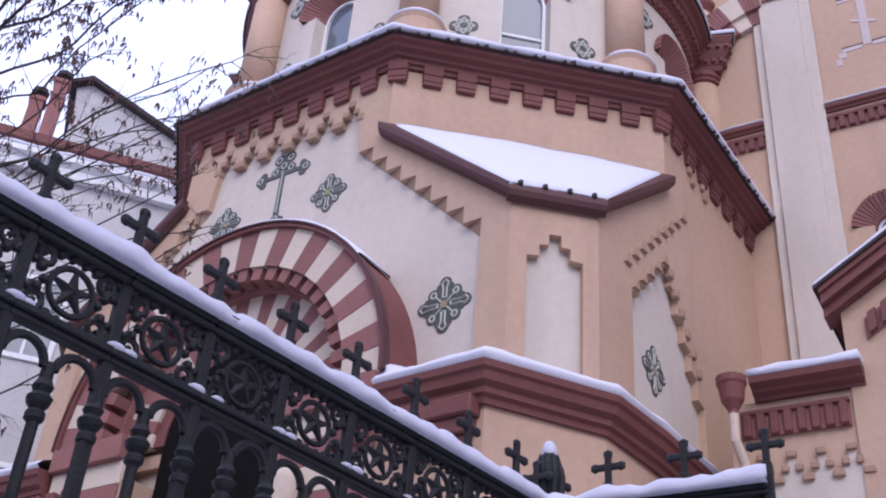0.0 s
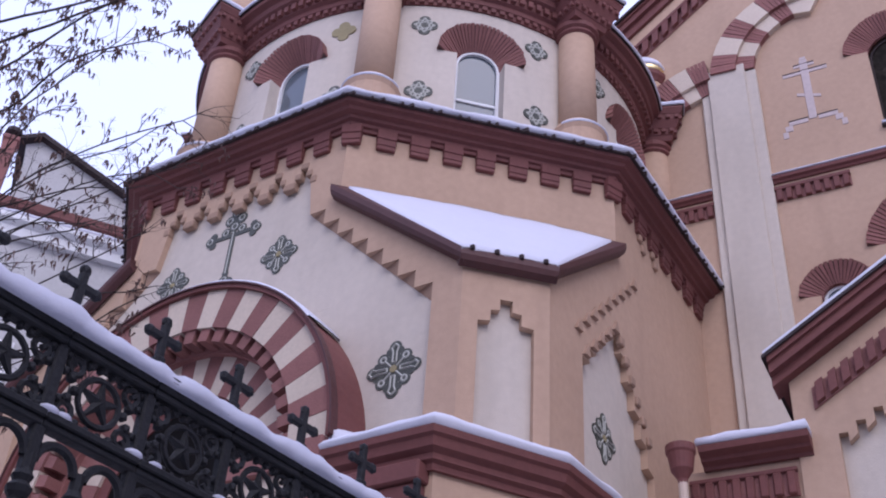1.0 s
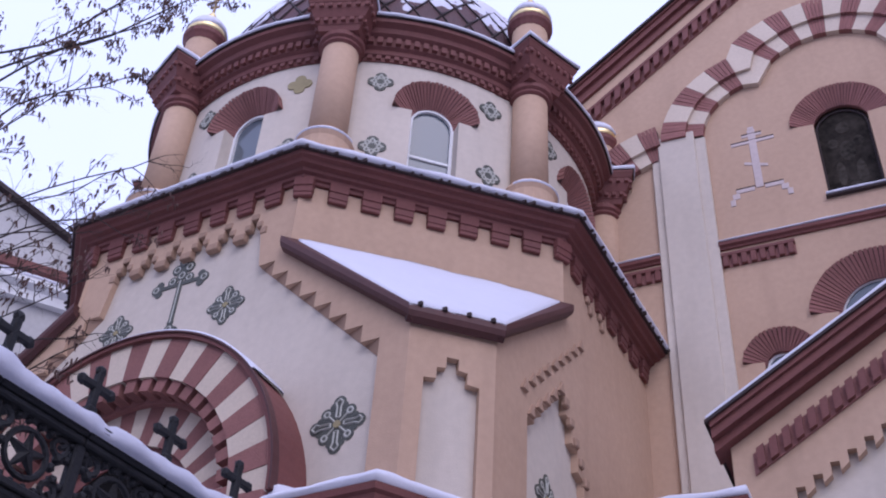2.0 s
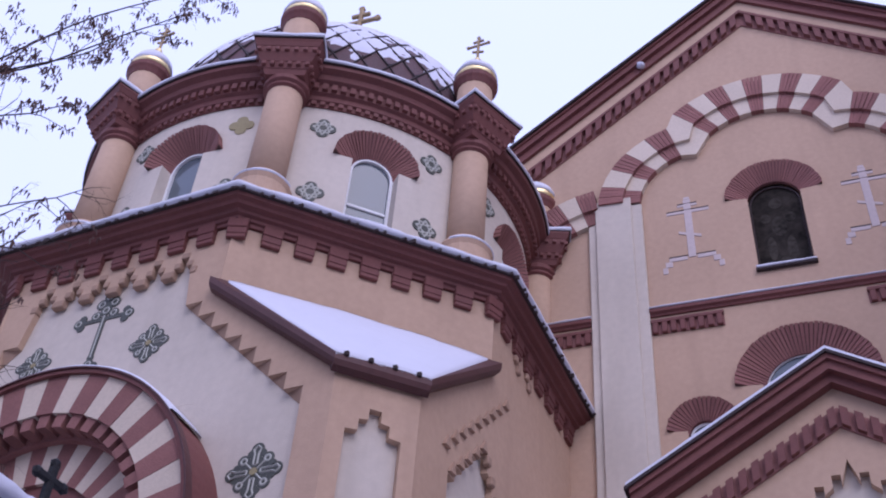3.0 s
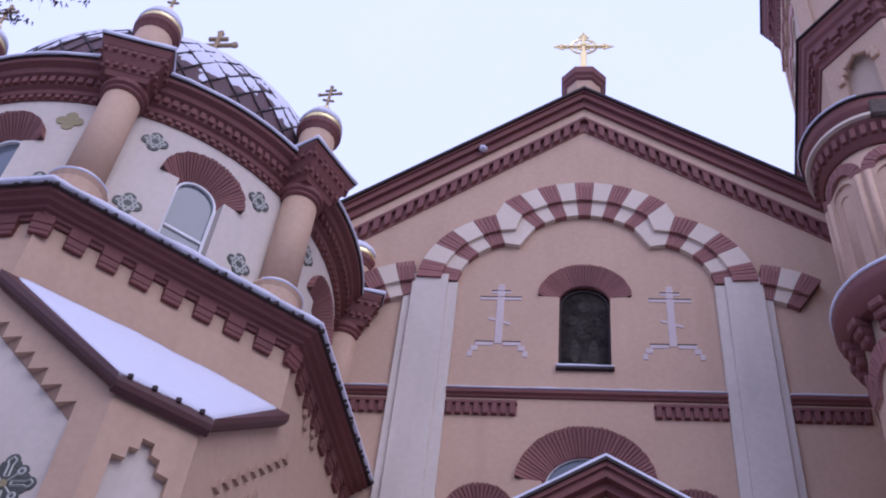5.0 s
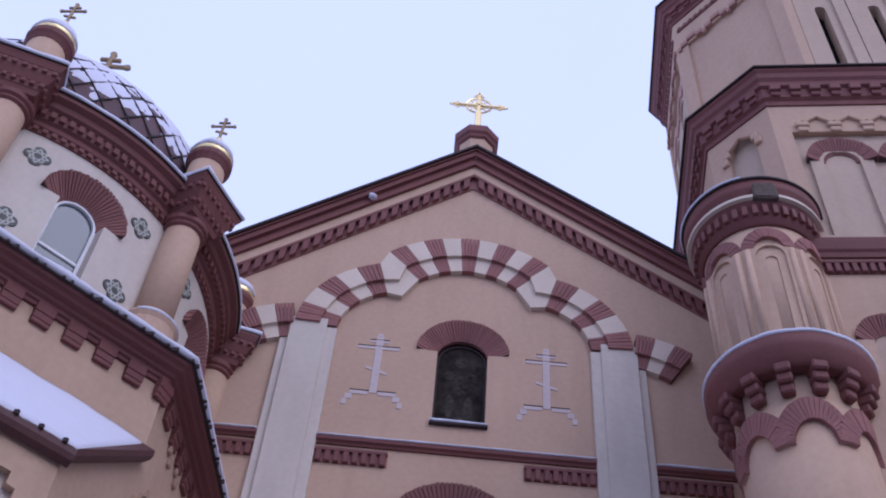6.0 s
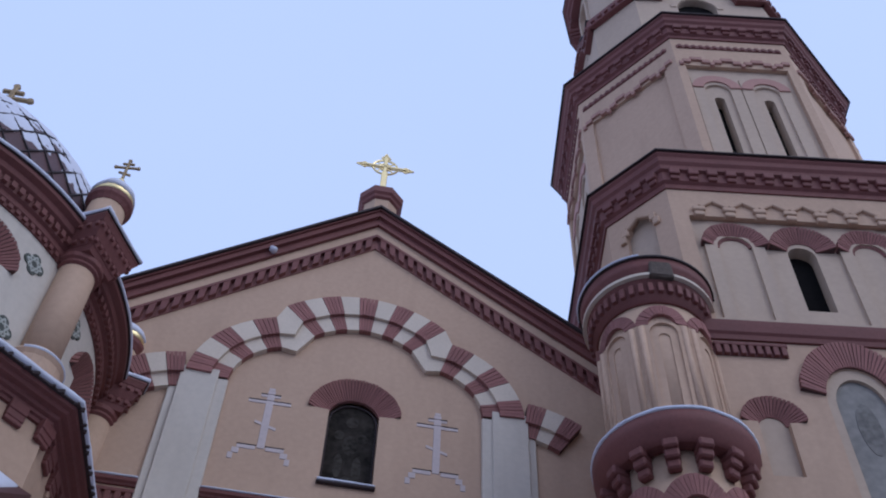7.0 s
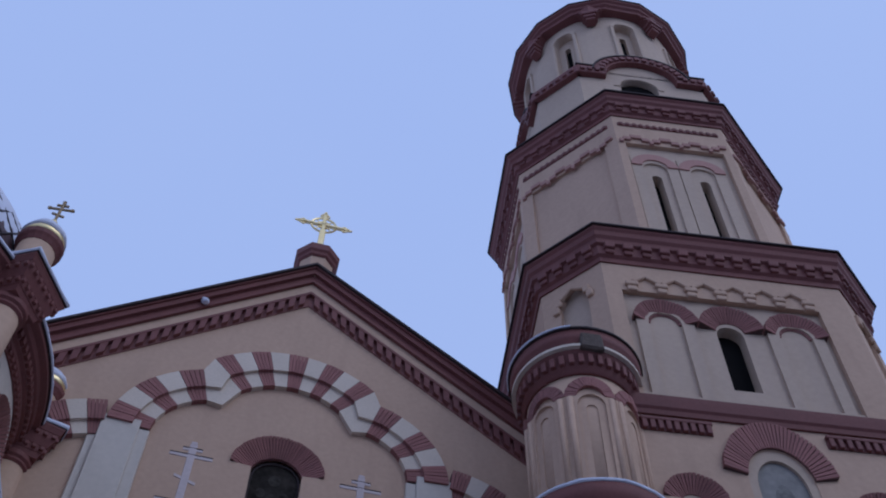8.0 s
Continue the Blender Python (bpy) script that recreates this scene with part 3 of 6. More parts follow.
def drum():
    wide = math.pi / 4 * RD / 2
    for k in range(8):
        t = turned(45 * k)
        bm = bmesh.new()
        out = [(-wide, 13.6), (wide, 13.6), (wide, 17.3), (-wide, 17.3)]
        holed(bm, out, [headed(0, .43, 14.35, 16.0, .77, 3, 177)], 0.0, 0.5, cuts=[-wide + wide * 2 * i / 10 for i in range(1, 10)])
        bent(bm, RD)
        wall = part("drum_wall", bm, PALE, chapel, "pale round drum wall with a round-headed opening", t)
        mw = t @ Matrix.Translation((0, -RD, 0))
        if k in (0, 1, 7, 2):
            win_fr = bmesh.new()
            outer = arched(0, .425, 14.36, 16.0)
            inner = arched(0, .35, 14.42, 16.0)
            holed(win_fr, outer, [inner], 0.26, 0.35)
            soft_box(win_fr, -.36, .36, .28, .34, 15.15, 15.21, .008)
            window = part("window", win_fr, WHITE, chapel, "white-framed round-headed sash window", mw)
            for z0, z1 in ((14.40, 15.17), (15.20, 16.26)):
                bm = bmesh.new()
                if z0 > 15:
                    prism(bm, arched(0, .37, z0, 16.0), .315, .325)
                else:
                    box(bm, -.36, .36, .315, .325, z0, z1)
                part("pane", bm, GLASS, window, "", mw)
        # near-black sheet that gives the drum's unlit inside by colour
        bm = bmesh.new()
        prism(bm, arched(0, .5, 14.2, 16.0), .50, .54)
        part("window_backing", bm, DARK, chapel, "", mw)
        brick_arch(chapel, mw, 0, 16.0, .45, .79, 3, 177, -.07, 30, label="arch of red bricks set on edge", soffit=.25)
        for sx in (-1, 1):
            for z in (16.62, 15.0):
                a = sx * 13.2
                plain = (k == 0 and sx == 1 and z > 16)
                rosette(chapel, turned(45 * k + a) @ Matrix.Translation((0, -RD, z)), .50 if z > 16 else .52, plain)
        # engaged column with its base
        mc = turned(45 * k + 22.5) @ Matrix.Translation((0, -RC + .02, 0))
        bm = bmesh.new()
        lathe(bm, [(.335, 14.85), (.325, 17.42)], n=24)
        col = smooth_round(part("column", bm, PINK, chapel, "pink engaged column", mc))
        bm = bmesh.new()
        lathe(bm, [(.46, 13.7), (.46, 14.62), (.50, 14.70), (.46, 14.78), (.37, 14.90), (.30, 14.96)], n=20)
        part("column_base", bm, PINK, col, "", mc)
        bm = bmesh.new()
        lathe(bm, [(.455, 14.735), (.500, 14.70), (.515, 14.72), (.505, 14.745), (.47, 14.785), (.45, 14.79)], n=16, a0=195, a1=345)
        part("snow_ring", bm, SNOW, col, "thin snow on the column base", mc)
        bm = bmesh.new()
        lathe(bm, [(.33, 17.06), (.38, 17.10), (.37, 17.16), (.42, 17.20), (.42, 17.30), (.38, 17.34)], n=20)
        part("column_ring", bm, MAROON, col, "maroon ring under the capital", mc)
        # capital block, flaring out, with dentils
        bm = bmesh.new()
        for w0, w1, z0, z1 in ((.36, .40, 17.30, 17.42), (.41, .45, 17.42, 17.56), (.46, .54, 17.56, 17.74), (.54, .56, 17.74, 17.86), (.57, .615, 17.86, 17.97), (.62, .62, 17.97, 18.02)):
            hull(bm, [(sx * w, y, z) for w, z in ((w0, z0), (w1, z1)) for sx in (-1, 1) for y in (-w - .02, .5)])
        for zr, wr, count in ((17.50, .45, 6), (17.78, .56, 7)):
            for i in range(count):
                x = -wr + .06 + (2 * wr - .12) * i / (count - 1)
                soft_box(bm, x - .04, x + .04, -wr - .055, -.3, zr - .045, zr + .045, .01)
                for sx in (-1, 1):
                    if x < .2:
                        soft_box(bm, min(sx * (wr - .1), sx * (wr + .035)), max(sx * (wr - .1), sx * (wr + .035)), x - .04, x + .04, zr - .045, zr + .045, .01)
        cap = part("capital", bm, MAROON, chapel, "maroon stepped capital block", mc)
        bm = bmesh.new()
        hull(bm, [(-.63, -.67, 18.02), (.63, -.67, 18.02), (.63, .5, 18.02), (-.63, .5, 18.02), (-.63, -.67, 18.05), (.63, -.67, 18.05), (-.3, -.1, 18.2), (.3, -.1, 18.2), (.3, .5, 18.2), (-.3, .5, 18.2)])
        part("cap_roof", bm, TIN, cap, "", mc)
        bm = bmesh.new()
        snow_cap(bm, [(-.645, -.69), (.645, -.69), (.645, .45), (-.645, .45)], 18.045, .11, k)
        smooth(part("snow_layer", bm, SNOW, cap, "snow on the capital roof", mc))
        pinnacle(mc)
    # round eaves of the drum
    bm = bmesh.new()
    lathe(bm, [(RD - .2, 17.14), (RD + .03, 17.14), (RD + .04, 17.24), (RD + .09, 17.27), (RD + .09, 17.38), (RD + .15, 17.42), (RD + .17, 17.60), (RD + .26, 17.66),
               (RD + .29, 17.76), (RD + .40, 17.82), (RD + .41, 17.90), (RD - .2, 17.93)], n=96)
    cor = part("drum_cornice", bm, MAROON, chapel, "maroon moulded round cornice")
    bm = bmesh.new()
    for i in range(176):
        a = 360 / 176 * i
        t = bmesh.new()
        box(t, -.045, .045, -.05, .02, 17.16, 17.25)
        merge(bm, t, turned(a) @ Matrix.Translation((0, -RD - .035, 0)))
        t = bmesh.new()
        box(t, -.05, .05, -.07, .02, 17.45, 17.59)
        merge(bm, t, turned(a) @ Matrix.Translation((0, -RD - .155, 0)))
    tagged(part("dentil_course", bm, MAROON, cor, "two rows of small brick dentils"), kind="stuff")
    bm = bmesh.new()
    lathe(bm, [(RD + .30, 17.90), (RD + .45, 17.91), (RD + .45, 17.93), (RD - .3, 18.24), (RD - .4, 18.1)], n=96)
    part("eaves_sheet", bm, TIN, chapel, "dark tin eaves")
    bm = bmesh.new()
    lathe(bm, [(RD + .40, 17.93), (RD + .47, 17.935), (RD + .475, 17.99), (RD + .40, 18.05), (RD + .1, 18.15), (RD - .3, 18.34), (RD - .4, 18.2)], n=96)
    for v in bm.verts:
        v.co.z += .025 * noise.noise(v.co * 2.5)
    smooth(part("snow_layer", bm, SNOW, chapel, "snow round the drum eaves"))


def smooth_round(ob):
    for f in ob.data.polygons:
        f.use_smooth = abs(f.normal.z) < 0.9
    return ob


def pinnacle(mc):
    mp = mc @ Matrix.Translation((0, .02, 0))
    bm = bmesh.new()
    lathe(bm, [(.35, 18.0), (.35, 19.14)], n=18)
    pin = smooth_round(part("pinnacle", bm, PINK, chapel, "small round pinnacle with a gilt onion cap", mp))
    bm = bmesh.new()
    lathe(bm, [(.36, 19.10), (.40, 19.18), (.44, 19.24), (.45, 19.34), (.40, 19.40)], n=20)
    part("pinnacle_ring", bm, MAROON, pin, "maroon ring", mp)
    bm = bmesh.new()
    lathe(bm, [(.40, 19.39), (.415, 19.48), (.40, 19.60), (.34, 19.74), (.24, 19.88), (.13, 20.0), (.07, 20.10), (.085, 20.17), (.05, 20.24)], n=20)
    smooth(part("onion_cap", bm, GOLD, pin, "gilt onion cap", mp))
    bm = bmesh.new()
    prof = [(.40, 19.50), (.44, 19.54), (.42, 19.62), (.38, 19.72), (.30, 19.84), (.21, 19.94), (.14, 20.02), (.08, 20.06)]
    lathe(bm, prof, n=24)
    for v in bm.verts:
        q = .045 * noise.noise(v.co * 3.5 + mp.translation)
        v.co.x *= 1 + q
        v.co.y *= 1 + q
        v.co.z += .05 * noise.noise(v.co * 3 + mp.translation)
    smooth(part("snow_patch", bm, SNOW, pin, "snow clinging to the cap", mp))
    orthodox_finial(pin, mp @ turned(-mp.to_euler().z * 57.2958) @ Matrix.Translation((0, 0, 20.2)), .74, OLDGILT, "thin gilt cross")


drum()


def dome():
    rows, cols, r0, z0, rise = 15, 48, 4.34, 18.1, 4.75
    def at(i, j, lift):
        f = i / rows * math.pi / 2 * 0.97
        r, z = (r0 + lift) * math.cos(f) ** .92, z0 + (rise + lift) * math.sin(f)
        a = 2 * math.pi * j / cols
        return Vector((r * math.cos(a), r * math.sin(a), z))
    bm = bmesh.new()
    lathe(bm, [(at(i, 0, -.02).x, at(i, 0, -.02).z) for i in range(rows + 1)], n=cols)
    shell = part("dome", bm, TIN, chapel, "low dome clad in maroon diamond shingles under patchy snow")
    bm, sn = bmesh.new(), bmesh.new()
    rng = random.Random(5)
    for i in range(rows):
        for j in range(cols):
            jj = j + (i % 2) * .5
            a, b, c, d = at(i, jj, .02), at(i + 1, jj + .5, .0), at(min(i + 2, rows), jj, .02), at(i + 1, jj - .5, .0)
            mid = (a + b + c + d) / 4
            q = [mid + (p - mid) * .90 for p in (a, b, c, d)]
            q[0] += mid.normalized() * 0.035
            bm.faces.new([bm.verts.new(p) for p in q])
    # snow: unbroken towards the top, breaking up along the shingles lower down
    loose = {}
    fine = 5
    nr, nc = rows * fine, cols * fine
    grid, deep = [], []
    for i in range(nr + 1):
        line, hs = [], []
        for j in range(nc):
            u, v = i / fine, j / fine
            p = at(u, v, 0)
            s, d = u / 2 + v, u / 2 - v
            cell = (math.floor(s) % cols, math.floor(d) % cols)
            if cell not in loose:
                loose[cell] = rng.uniform(-.5, .5)
            fs, fd = s % 1, d % 1
            rib = min(fs, fd, 1 - fs, 1 - fd)
            t = (u / rows - .25) * 5.2 + .9 * noise.noise(p * .75) + loose[cell] * .7 + .35 * noise.noise(p * 3.5)
            t += .35 * (.5 - (fs + fd) / 2)
            if rib < .10:
                t -= .35
            hs.append(t)
            h = .03 + .075 * min(1, max(0, t)) + .02 * noise.noise(p * 4)
            line.append(p + p.normalized() * (h if t > 0 else .004))
        grid.append(line)
        deep.append(hs)
    vs = [[None] * nc for i in range(nr + 1)]
    def snow_vert(i, j):
        if vs[i][j] is None:
            vs[i][j] = sn.verts.new(grid[i][j])
        return vs[i][j]
    for i in range(nr):
        for j in range(nc):
            k = (j + 1) % nc
            if max(deep[i][j], deep[i + 1][j], deep[i][k], deep[i + 1][k]) > 0:
                sn.faces.new((snow_vert(i, j), snow_vert(i, k), snow_vert(i + 1, k), snow_vert(i + 1, j)))
    tagged(part("shingle_cladding", bm, SHINGLE, shell, "maroon diamond shingles"), kind="stuff")
    tagged(smooth(part("patchy_snow", sn, SNOW, shell, "patchy snow lying on the shingles")), kind="stuff")
    bm = bmesh.new()
    for j in range(cols):
        for s in (.5, -.5):
            for i in range(0, rows - 2):
                jj = j + (i % 2) * .5
                rod(bm, at(i, jj, .025), at(i + 1, jj + s, .025), .022, n=4)
    tagged(part("lattice_ribs", bm, TIN, shell, "dark raised ribs between the shingles"), kind="stuff")
    bm = bmesh.new()
    lathe(bm, [(.5, 22.6), (.42, 22.95), (.2, 23.1), (.34, 23.5), (.30, 23.9), (.10, 24.2), (.06, 25.2)], n=16)
    smooth(part("dome_finial", bm, GOLD, chapel, "gilt ball at the top of the dome"))
    orthodox_finial(chapel, turned(4.7) @ Matrix.Translation((0, 0, 24.9)), 1.65, OLDGILT, "dark gilt cross on the dome")


dome()


def chapel_ornaments():
    fa, fr = face_of(0, HW - .11), face_of(2, HW - .11)
    for x, z, s in ((.95, 11.33, .70), (-1.15, 11.42, .68), (3.22, 8.78, .82), (-3.28, 8.78, .82)):
        knot_tile(chapel, fa @ Matrix.Translation((x, 0, z)), s)
    knot_tile(chapel, fr @ Matrix.Translation((-2.42, 0, 8.64)), .74)
    # large flowered cross
    fa = fa @ Matrix.Translation((-.07, 0, .11))
    bm = bmesh.new()
    prism(bm, [(-.045, 11.05), (.045, 11.05), (.045, 12.3), (-.045, 12.3)], -.014, .01)
    prism(bm, [(-.40, 11.90), (.40, 11.90), (.40, 11.97), (-.40, 11.97)], -.016, .01)
    for x, z, r in ((0, 12.38, .11), (-.12, 12.24, .10), (.12, 12.24, .10), (0, 12.1, .10), (-.16, 12.02, .09), (.16, 12.02, .09), (-.46, 11.94, .09), (.46, 11.94, .09), (-.40, 12.02, .07), (.40, 12.02, .07),
                    (-.40, 11.85, .07), (.40, 11.85, .07), (0, 11.08, .09), (-.10, 11.02, .08), (.10, 11.02, .08), (0, 11.2, .06)):
        lathe_flat(bm, x, z, r, -.015 - .0007 * r * 10, .01)
    cr = part("wall_cross", bm, GREENTILE, chapel, "dark tile cross with flowered ends", fa)
    bm = bmesh.new()
    for x, z, r in ((0, 12.38, .06), (-.12, 12.24, .055), (.12, 12.24, .055), (0, 12.1, .055), (-.16, 12.02, .05), (.16, 12.02, .05), (-.46, 11.94, .05), (.46, 11.94, .05), (0, 11.08, .045)):
        ring_tube(bm, Matrix.Translation((x, -.018, z)), r, .014, 10, 4, .6)
    soft_box(bm, -.012, .012, -.022, -.01, 11.2, 12.0, .002)
    part("cross_lines", bm, PALETILE, cr, "pale raised lines", fa)


chapel_ornaments()


def chapel_lower():
    # the wider storey below, with its ledge
    low = [(-4.30, -5.52), (4.30, -5.52), (5.10, -4.22), (5.16, -3.2), (5.16, 4.2), (4.2, 5.16), (-4.2, 5.16), (-5.16, 4.2), (-5.16, -4.2)]
    bm = bmesh.new()
    for x0, x1 in ((-4.30, -1.27), (1.27, 4.30)):
        box(bm, x0, x1, -5.52, -5.0, 0, 7.0)
    part("wall_lower", bm, PINK, chapel, "pink wall of the projecting lower storey")
    bm = bmesh.new()
    column_of(bm, [(4.30, -5.515), (5.10, -4.22), (5.16, -3.2), (5.16, 4.2), (4.2, 5.16), (-4.2, 5.16), (-5.16, 4.2), (-5.16, -4.2), (-4.30, -5.515), (-4.3, -4.99), (4.3, -4.99)], 0, 7.0)
    part("wall_lower", bm, PINK, chapel, "pink wall of the lower storey")
    prof = [(-.3, 6.90), (.04, 6.90), (.05, 6.97), (.10, 7.0), (.10, 7.07), (.17, 7.12), (.19, 7.22), (.23, 7.25), (.24, 7.33), (-.5, 7.40)]
    # the ledge runs round, but leaves the arch free
    for sx in (-1, 1):
        bm = bmesh.new()
        pts = [(2.92, -5.54), (4.30, -5.54), (5.10, -4.24), (5.18, -3.2), (5.18, 1.6)]
        rings = []
        for o, z in prof:
            pr = [Vector(p) for p in pts]
            ring = []
            for i, p in enumerate(pr):
                d0 = (p - pr[i - 1]).normalized() if i else (pr[1] - p).normalized()
                d1 = (pr[i + 1] - p).normalized() if i < len(pr) - 1 else d0
                n0, n1 = Vector((d0.y, -d0.x)), Vector((d1.y, -d1.x))
                k = n0 + n1
                q = p + k * (o / k.dot(n0))
                ring.append(bm.verts.new((sx * q.x, q.y, z)))
            rings.append(ring)
        for a, b in zip(rings, rings[1:] + rings[:1]):
            for i in range(len(pts) - 1):
                bm.faces.new((a[i], a[i + 1], b[i + 1], b[i]))
        bm.faces.new([r[0] for r in rings])
        bm.faces.new([r[-1] for r in rings])
        led = part("ledge", bm, MAROON, chapel, "maroon moulded ledge under snow")
        bm = bmesh.new()
        rows = []
        for o, h in ((.22, .0), (.27, .05), (.20, .15), (.0, .22), (-.3, .28), (-.62, .26)):
            pr = [Vector(p) for p in pts]
            ring = []
            for i, p in enumerate(pr):
                d0 = (p - pr[i - 1]).normalized() if i else (pr[1] - p).normalized()
                d1 = (pr[i + 1] - p).normalized() if i < len(pr) - 1 else d0
                n0, n1 = Vector((d0.y, -d0.x)), Vector((d1.y, -d1.x))
                k = n0 + n1
                ring.append(p + k * (o / k.dot(n0)))
            line = []
            for i in range(len(ring) - 1):
                for j in range(16):
                    line.append(ring[i].lerp(ring[i + 1], j / 16))
            line.append(ring[-1])
            rows.append([bm.verts.new((sx * p.x, p.y, 7.335 + h * (1 + .3 * noise.noise(Vector((p.x * 1.5, p.y * 1.5, 2))) + .1 * noise.noise(Vector((p.x * 6, p.y * 6, 7)))))) for p in line])
        for a, b in zip(rows, rows[1:]):
            for i in range(len(a) - 1):
                bm.faces.new((a[i], a[i + 1], b[i + 1], b[i]))
        smooth(part("snow_layer", bm, SNOW, led, "thick rounded snow on the ledge"))
        for x in (3.75,):
            bm = bmesh.new()
            for w, d, z0, z1 in ((.42, .10, 6.35, 6.55), (.46, .16, 6.55, 6.75), (.50, .22, 6.75, 6.98)):
                soft_box(bm, sx * x - w, sx * x + w, -5.52 - d, -5.45, z0, z1, .02)
            part("ledge_bracket", bm, MAROON, chapel, "large stepped maroon bracket")
        for i in range(3):
            bm = bmesh.new()
            x = sx * (2.35 + .33 * i)
            soft_box(bm, x - .10, x + .10, -5.66, -5.5, 6.7, 6.97, .02)
            part("corbel", bm, MAROON, chapel, "")


chapel_lower()


def chapel_porch_arch():
    cz, y = 7.62, -5.56
    m = Matrix()
    step = 7.5
    for ring, (r0, r1, y0, y1) in enumerate(((2.24, 2.84, y, -5.0), (1.42, 2.02, y + .40, -5.0))):
        for i in range(24):
            bm = bmesh.new()
            if (i + ring) % 2:
                brick_ring(bm, 0, cz, r0, r1, step * i, step * (i + 1), y0 - .004, y1, 1, gap=.02)
                part("voussoir", bm, BRICK, chapel, "red brick voussoir", m)
            else:
                arc_block(bm, 0, cz, r0, r1, step * i, step * (i + 1), y0, y1, 1)
                part("voussoir", bm, CREAM, chapel, "cream voussoir", m)
    for i in range(24):
        bm = bmesh.new()
        arc_block(bm, 0, cz, 2.04, 2.25, step * i + 1.2, step * (i + 1) - 1.8, y + .03, y + .34, 1)
        part("arch_corbel", bm, BRICK, chapel, "", m)
    bm = bmesh.new()
    arc_block(bm, 0, cz, 2.0, 2.26, 0, 180, y + .30, -5.0, 30)
    part("arch_order", bm, BRICK, chapel, "shadowed arch order", m)
    bm = bmesh.new()
    arc_block(bm, 0, cz, 1.22, 1.44, 0, 180, y + .455, -5.0, 30)
    part("arch_roll", bm, MAROON, chapel, "maroon arch roll", m)
    # the recess's deep shade, done as a near-black plate
    bm = bmesh.new()
    prism(bm, arched(0, 1.24, 0.2, cz, 16), -5.08, -5.02)
    part("doorway", bm, DARK, chapel, "dark plate for the shade in the doorway", m)
    bm = bmesh.new()
    arc_block(bm, 0, cz, 2.84, 2.91, 0, 180, y - .06, -4.9, 40)
    hood = part("hood", bm, MAROON, chapel, "maroon arch hood", m)
    bm = bmesh.new()
    arc_block(bm, 0, cz, 2.90, 2.925, 0, 180, y - .09, y + .05, 40)
    part("hood_sheet", bm, DARKTRIM, hood, "dark edge of the hood", m)
    bm = bmesh.new()
    n, rows = 60, []
    for i in range(n + 1):
        a = radians(38 + 112 * i / n)
        w = max(0, math.sin(a)) ** .8 * (1 + .3 * noise.noise(Vector((i * .25, 0, 0))))
        up = .045 * w + .004
        rows.append([bm.verts.new((r * math.cos(a), yy, cz + r * math.sin(a))) for r, yy in ((2.925, y - .07), (2.925 + up * .7, y - .06), (2.925 + up, y + .1), (2.925 + up, -4.95), (2.925, -4.92))])
    for a, b in zip(rows, rows[1:]):
        for i in range(4):
            bm.faces.new((a[i], a[i + 1], b[i + 1], b[i]))
    smooth(part("snow_layer", bm, SNOW, hood, "thin snow over the arch", m))
    bm = bmesh.new()
    snow_bar(bm, (2.86, -5.55, 7.36), (2.98, -5.1, 7.4), .13, .40, seed=3)
    smooth(part("snow_drift", bm, SNOW, hood, "snow drift where the arch meets the ledge", m))
    # striped jambs below the arch
    for sx in (-1, 1):
        for i in range(9):
            bm = bmesh.new()
            z0 = cz - .34 * (i + 1)
            a, b = sorted((sx * 1.42, sx * 2.84))
            soft_box(bm, a, b, y - (.10 if i == 0 else 0), -5.3, z0, z0 + .335, .01)
            part("jamb_block", bm, CREAM if i % 2 else BRICK, chapel, "cream block" if i % 2 else "red brick block")
        bm = bmesh.new()
        lathe(bm, [(.12, 0), (.12, 5.7), (.15, 5.8), (.19, 6.2), (.21, 6.35), (.21, 6.5)], cx=sx * 1.72, cy=y - .16, n=14)
        smooth(part("porch_column", bm, CREAM, chapel, "cream porch column with a bell capital"))


chapel_porch_arch()


# ---- the nave front with its gable ----
nave = thing("nave", pose(0, 0, 0), "pink church front with a gable, striped arches and white pilasters", "building")
APEX, FARL, FARR = 25.48, -7.4, 6.6


def fall(x):
    """How far the gable line lies below its apex at x."""
    return -.815 * x if x < 0 else .755 * x



def rake(bm, z0, z1, y0, y1, front=None, left=FARL, right=FARR):
    """A band that follows both slopes of the gable; heights are those below the apex line."""
    for x in (left, right):
        s = -fall(x)
        prism(bm, [(0, z1), (x, z1 + s), (x, z0 + s), (0, z0)], y0, y1)


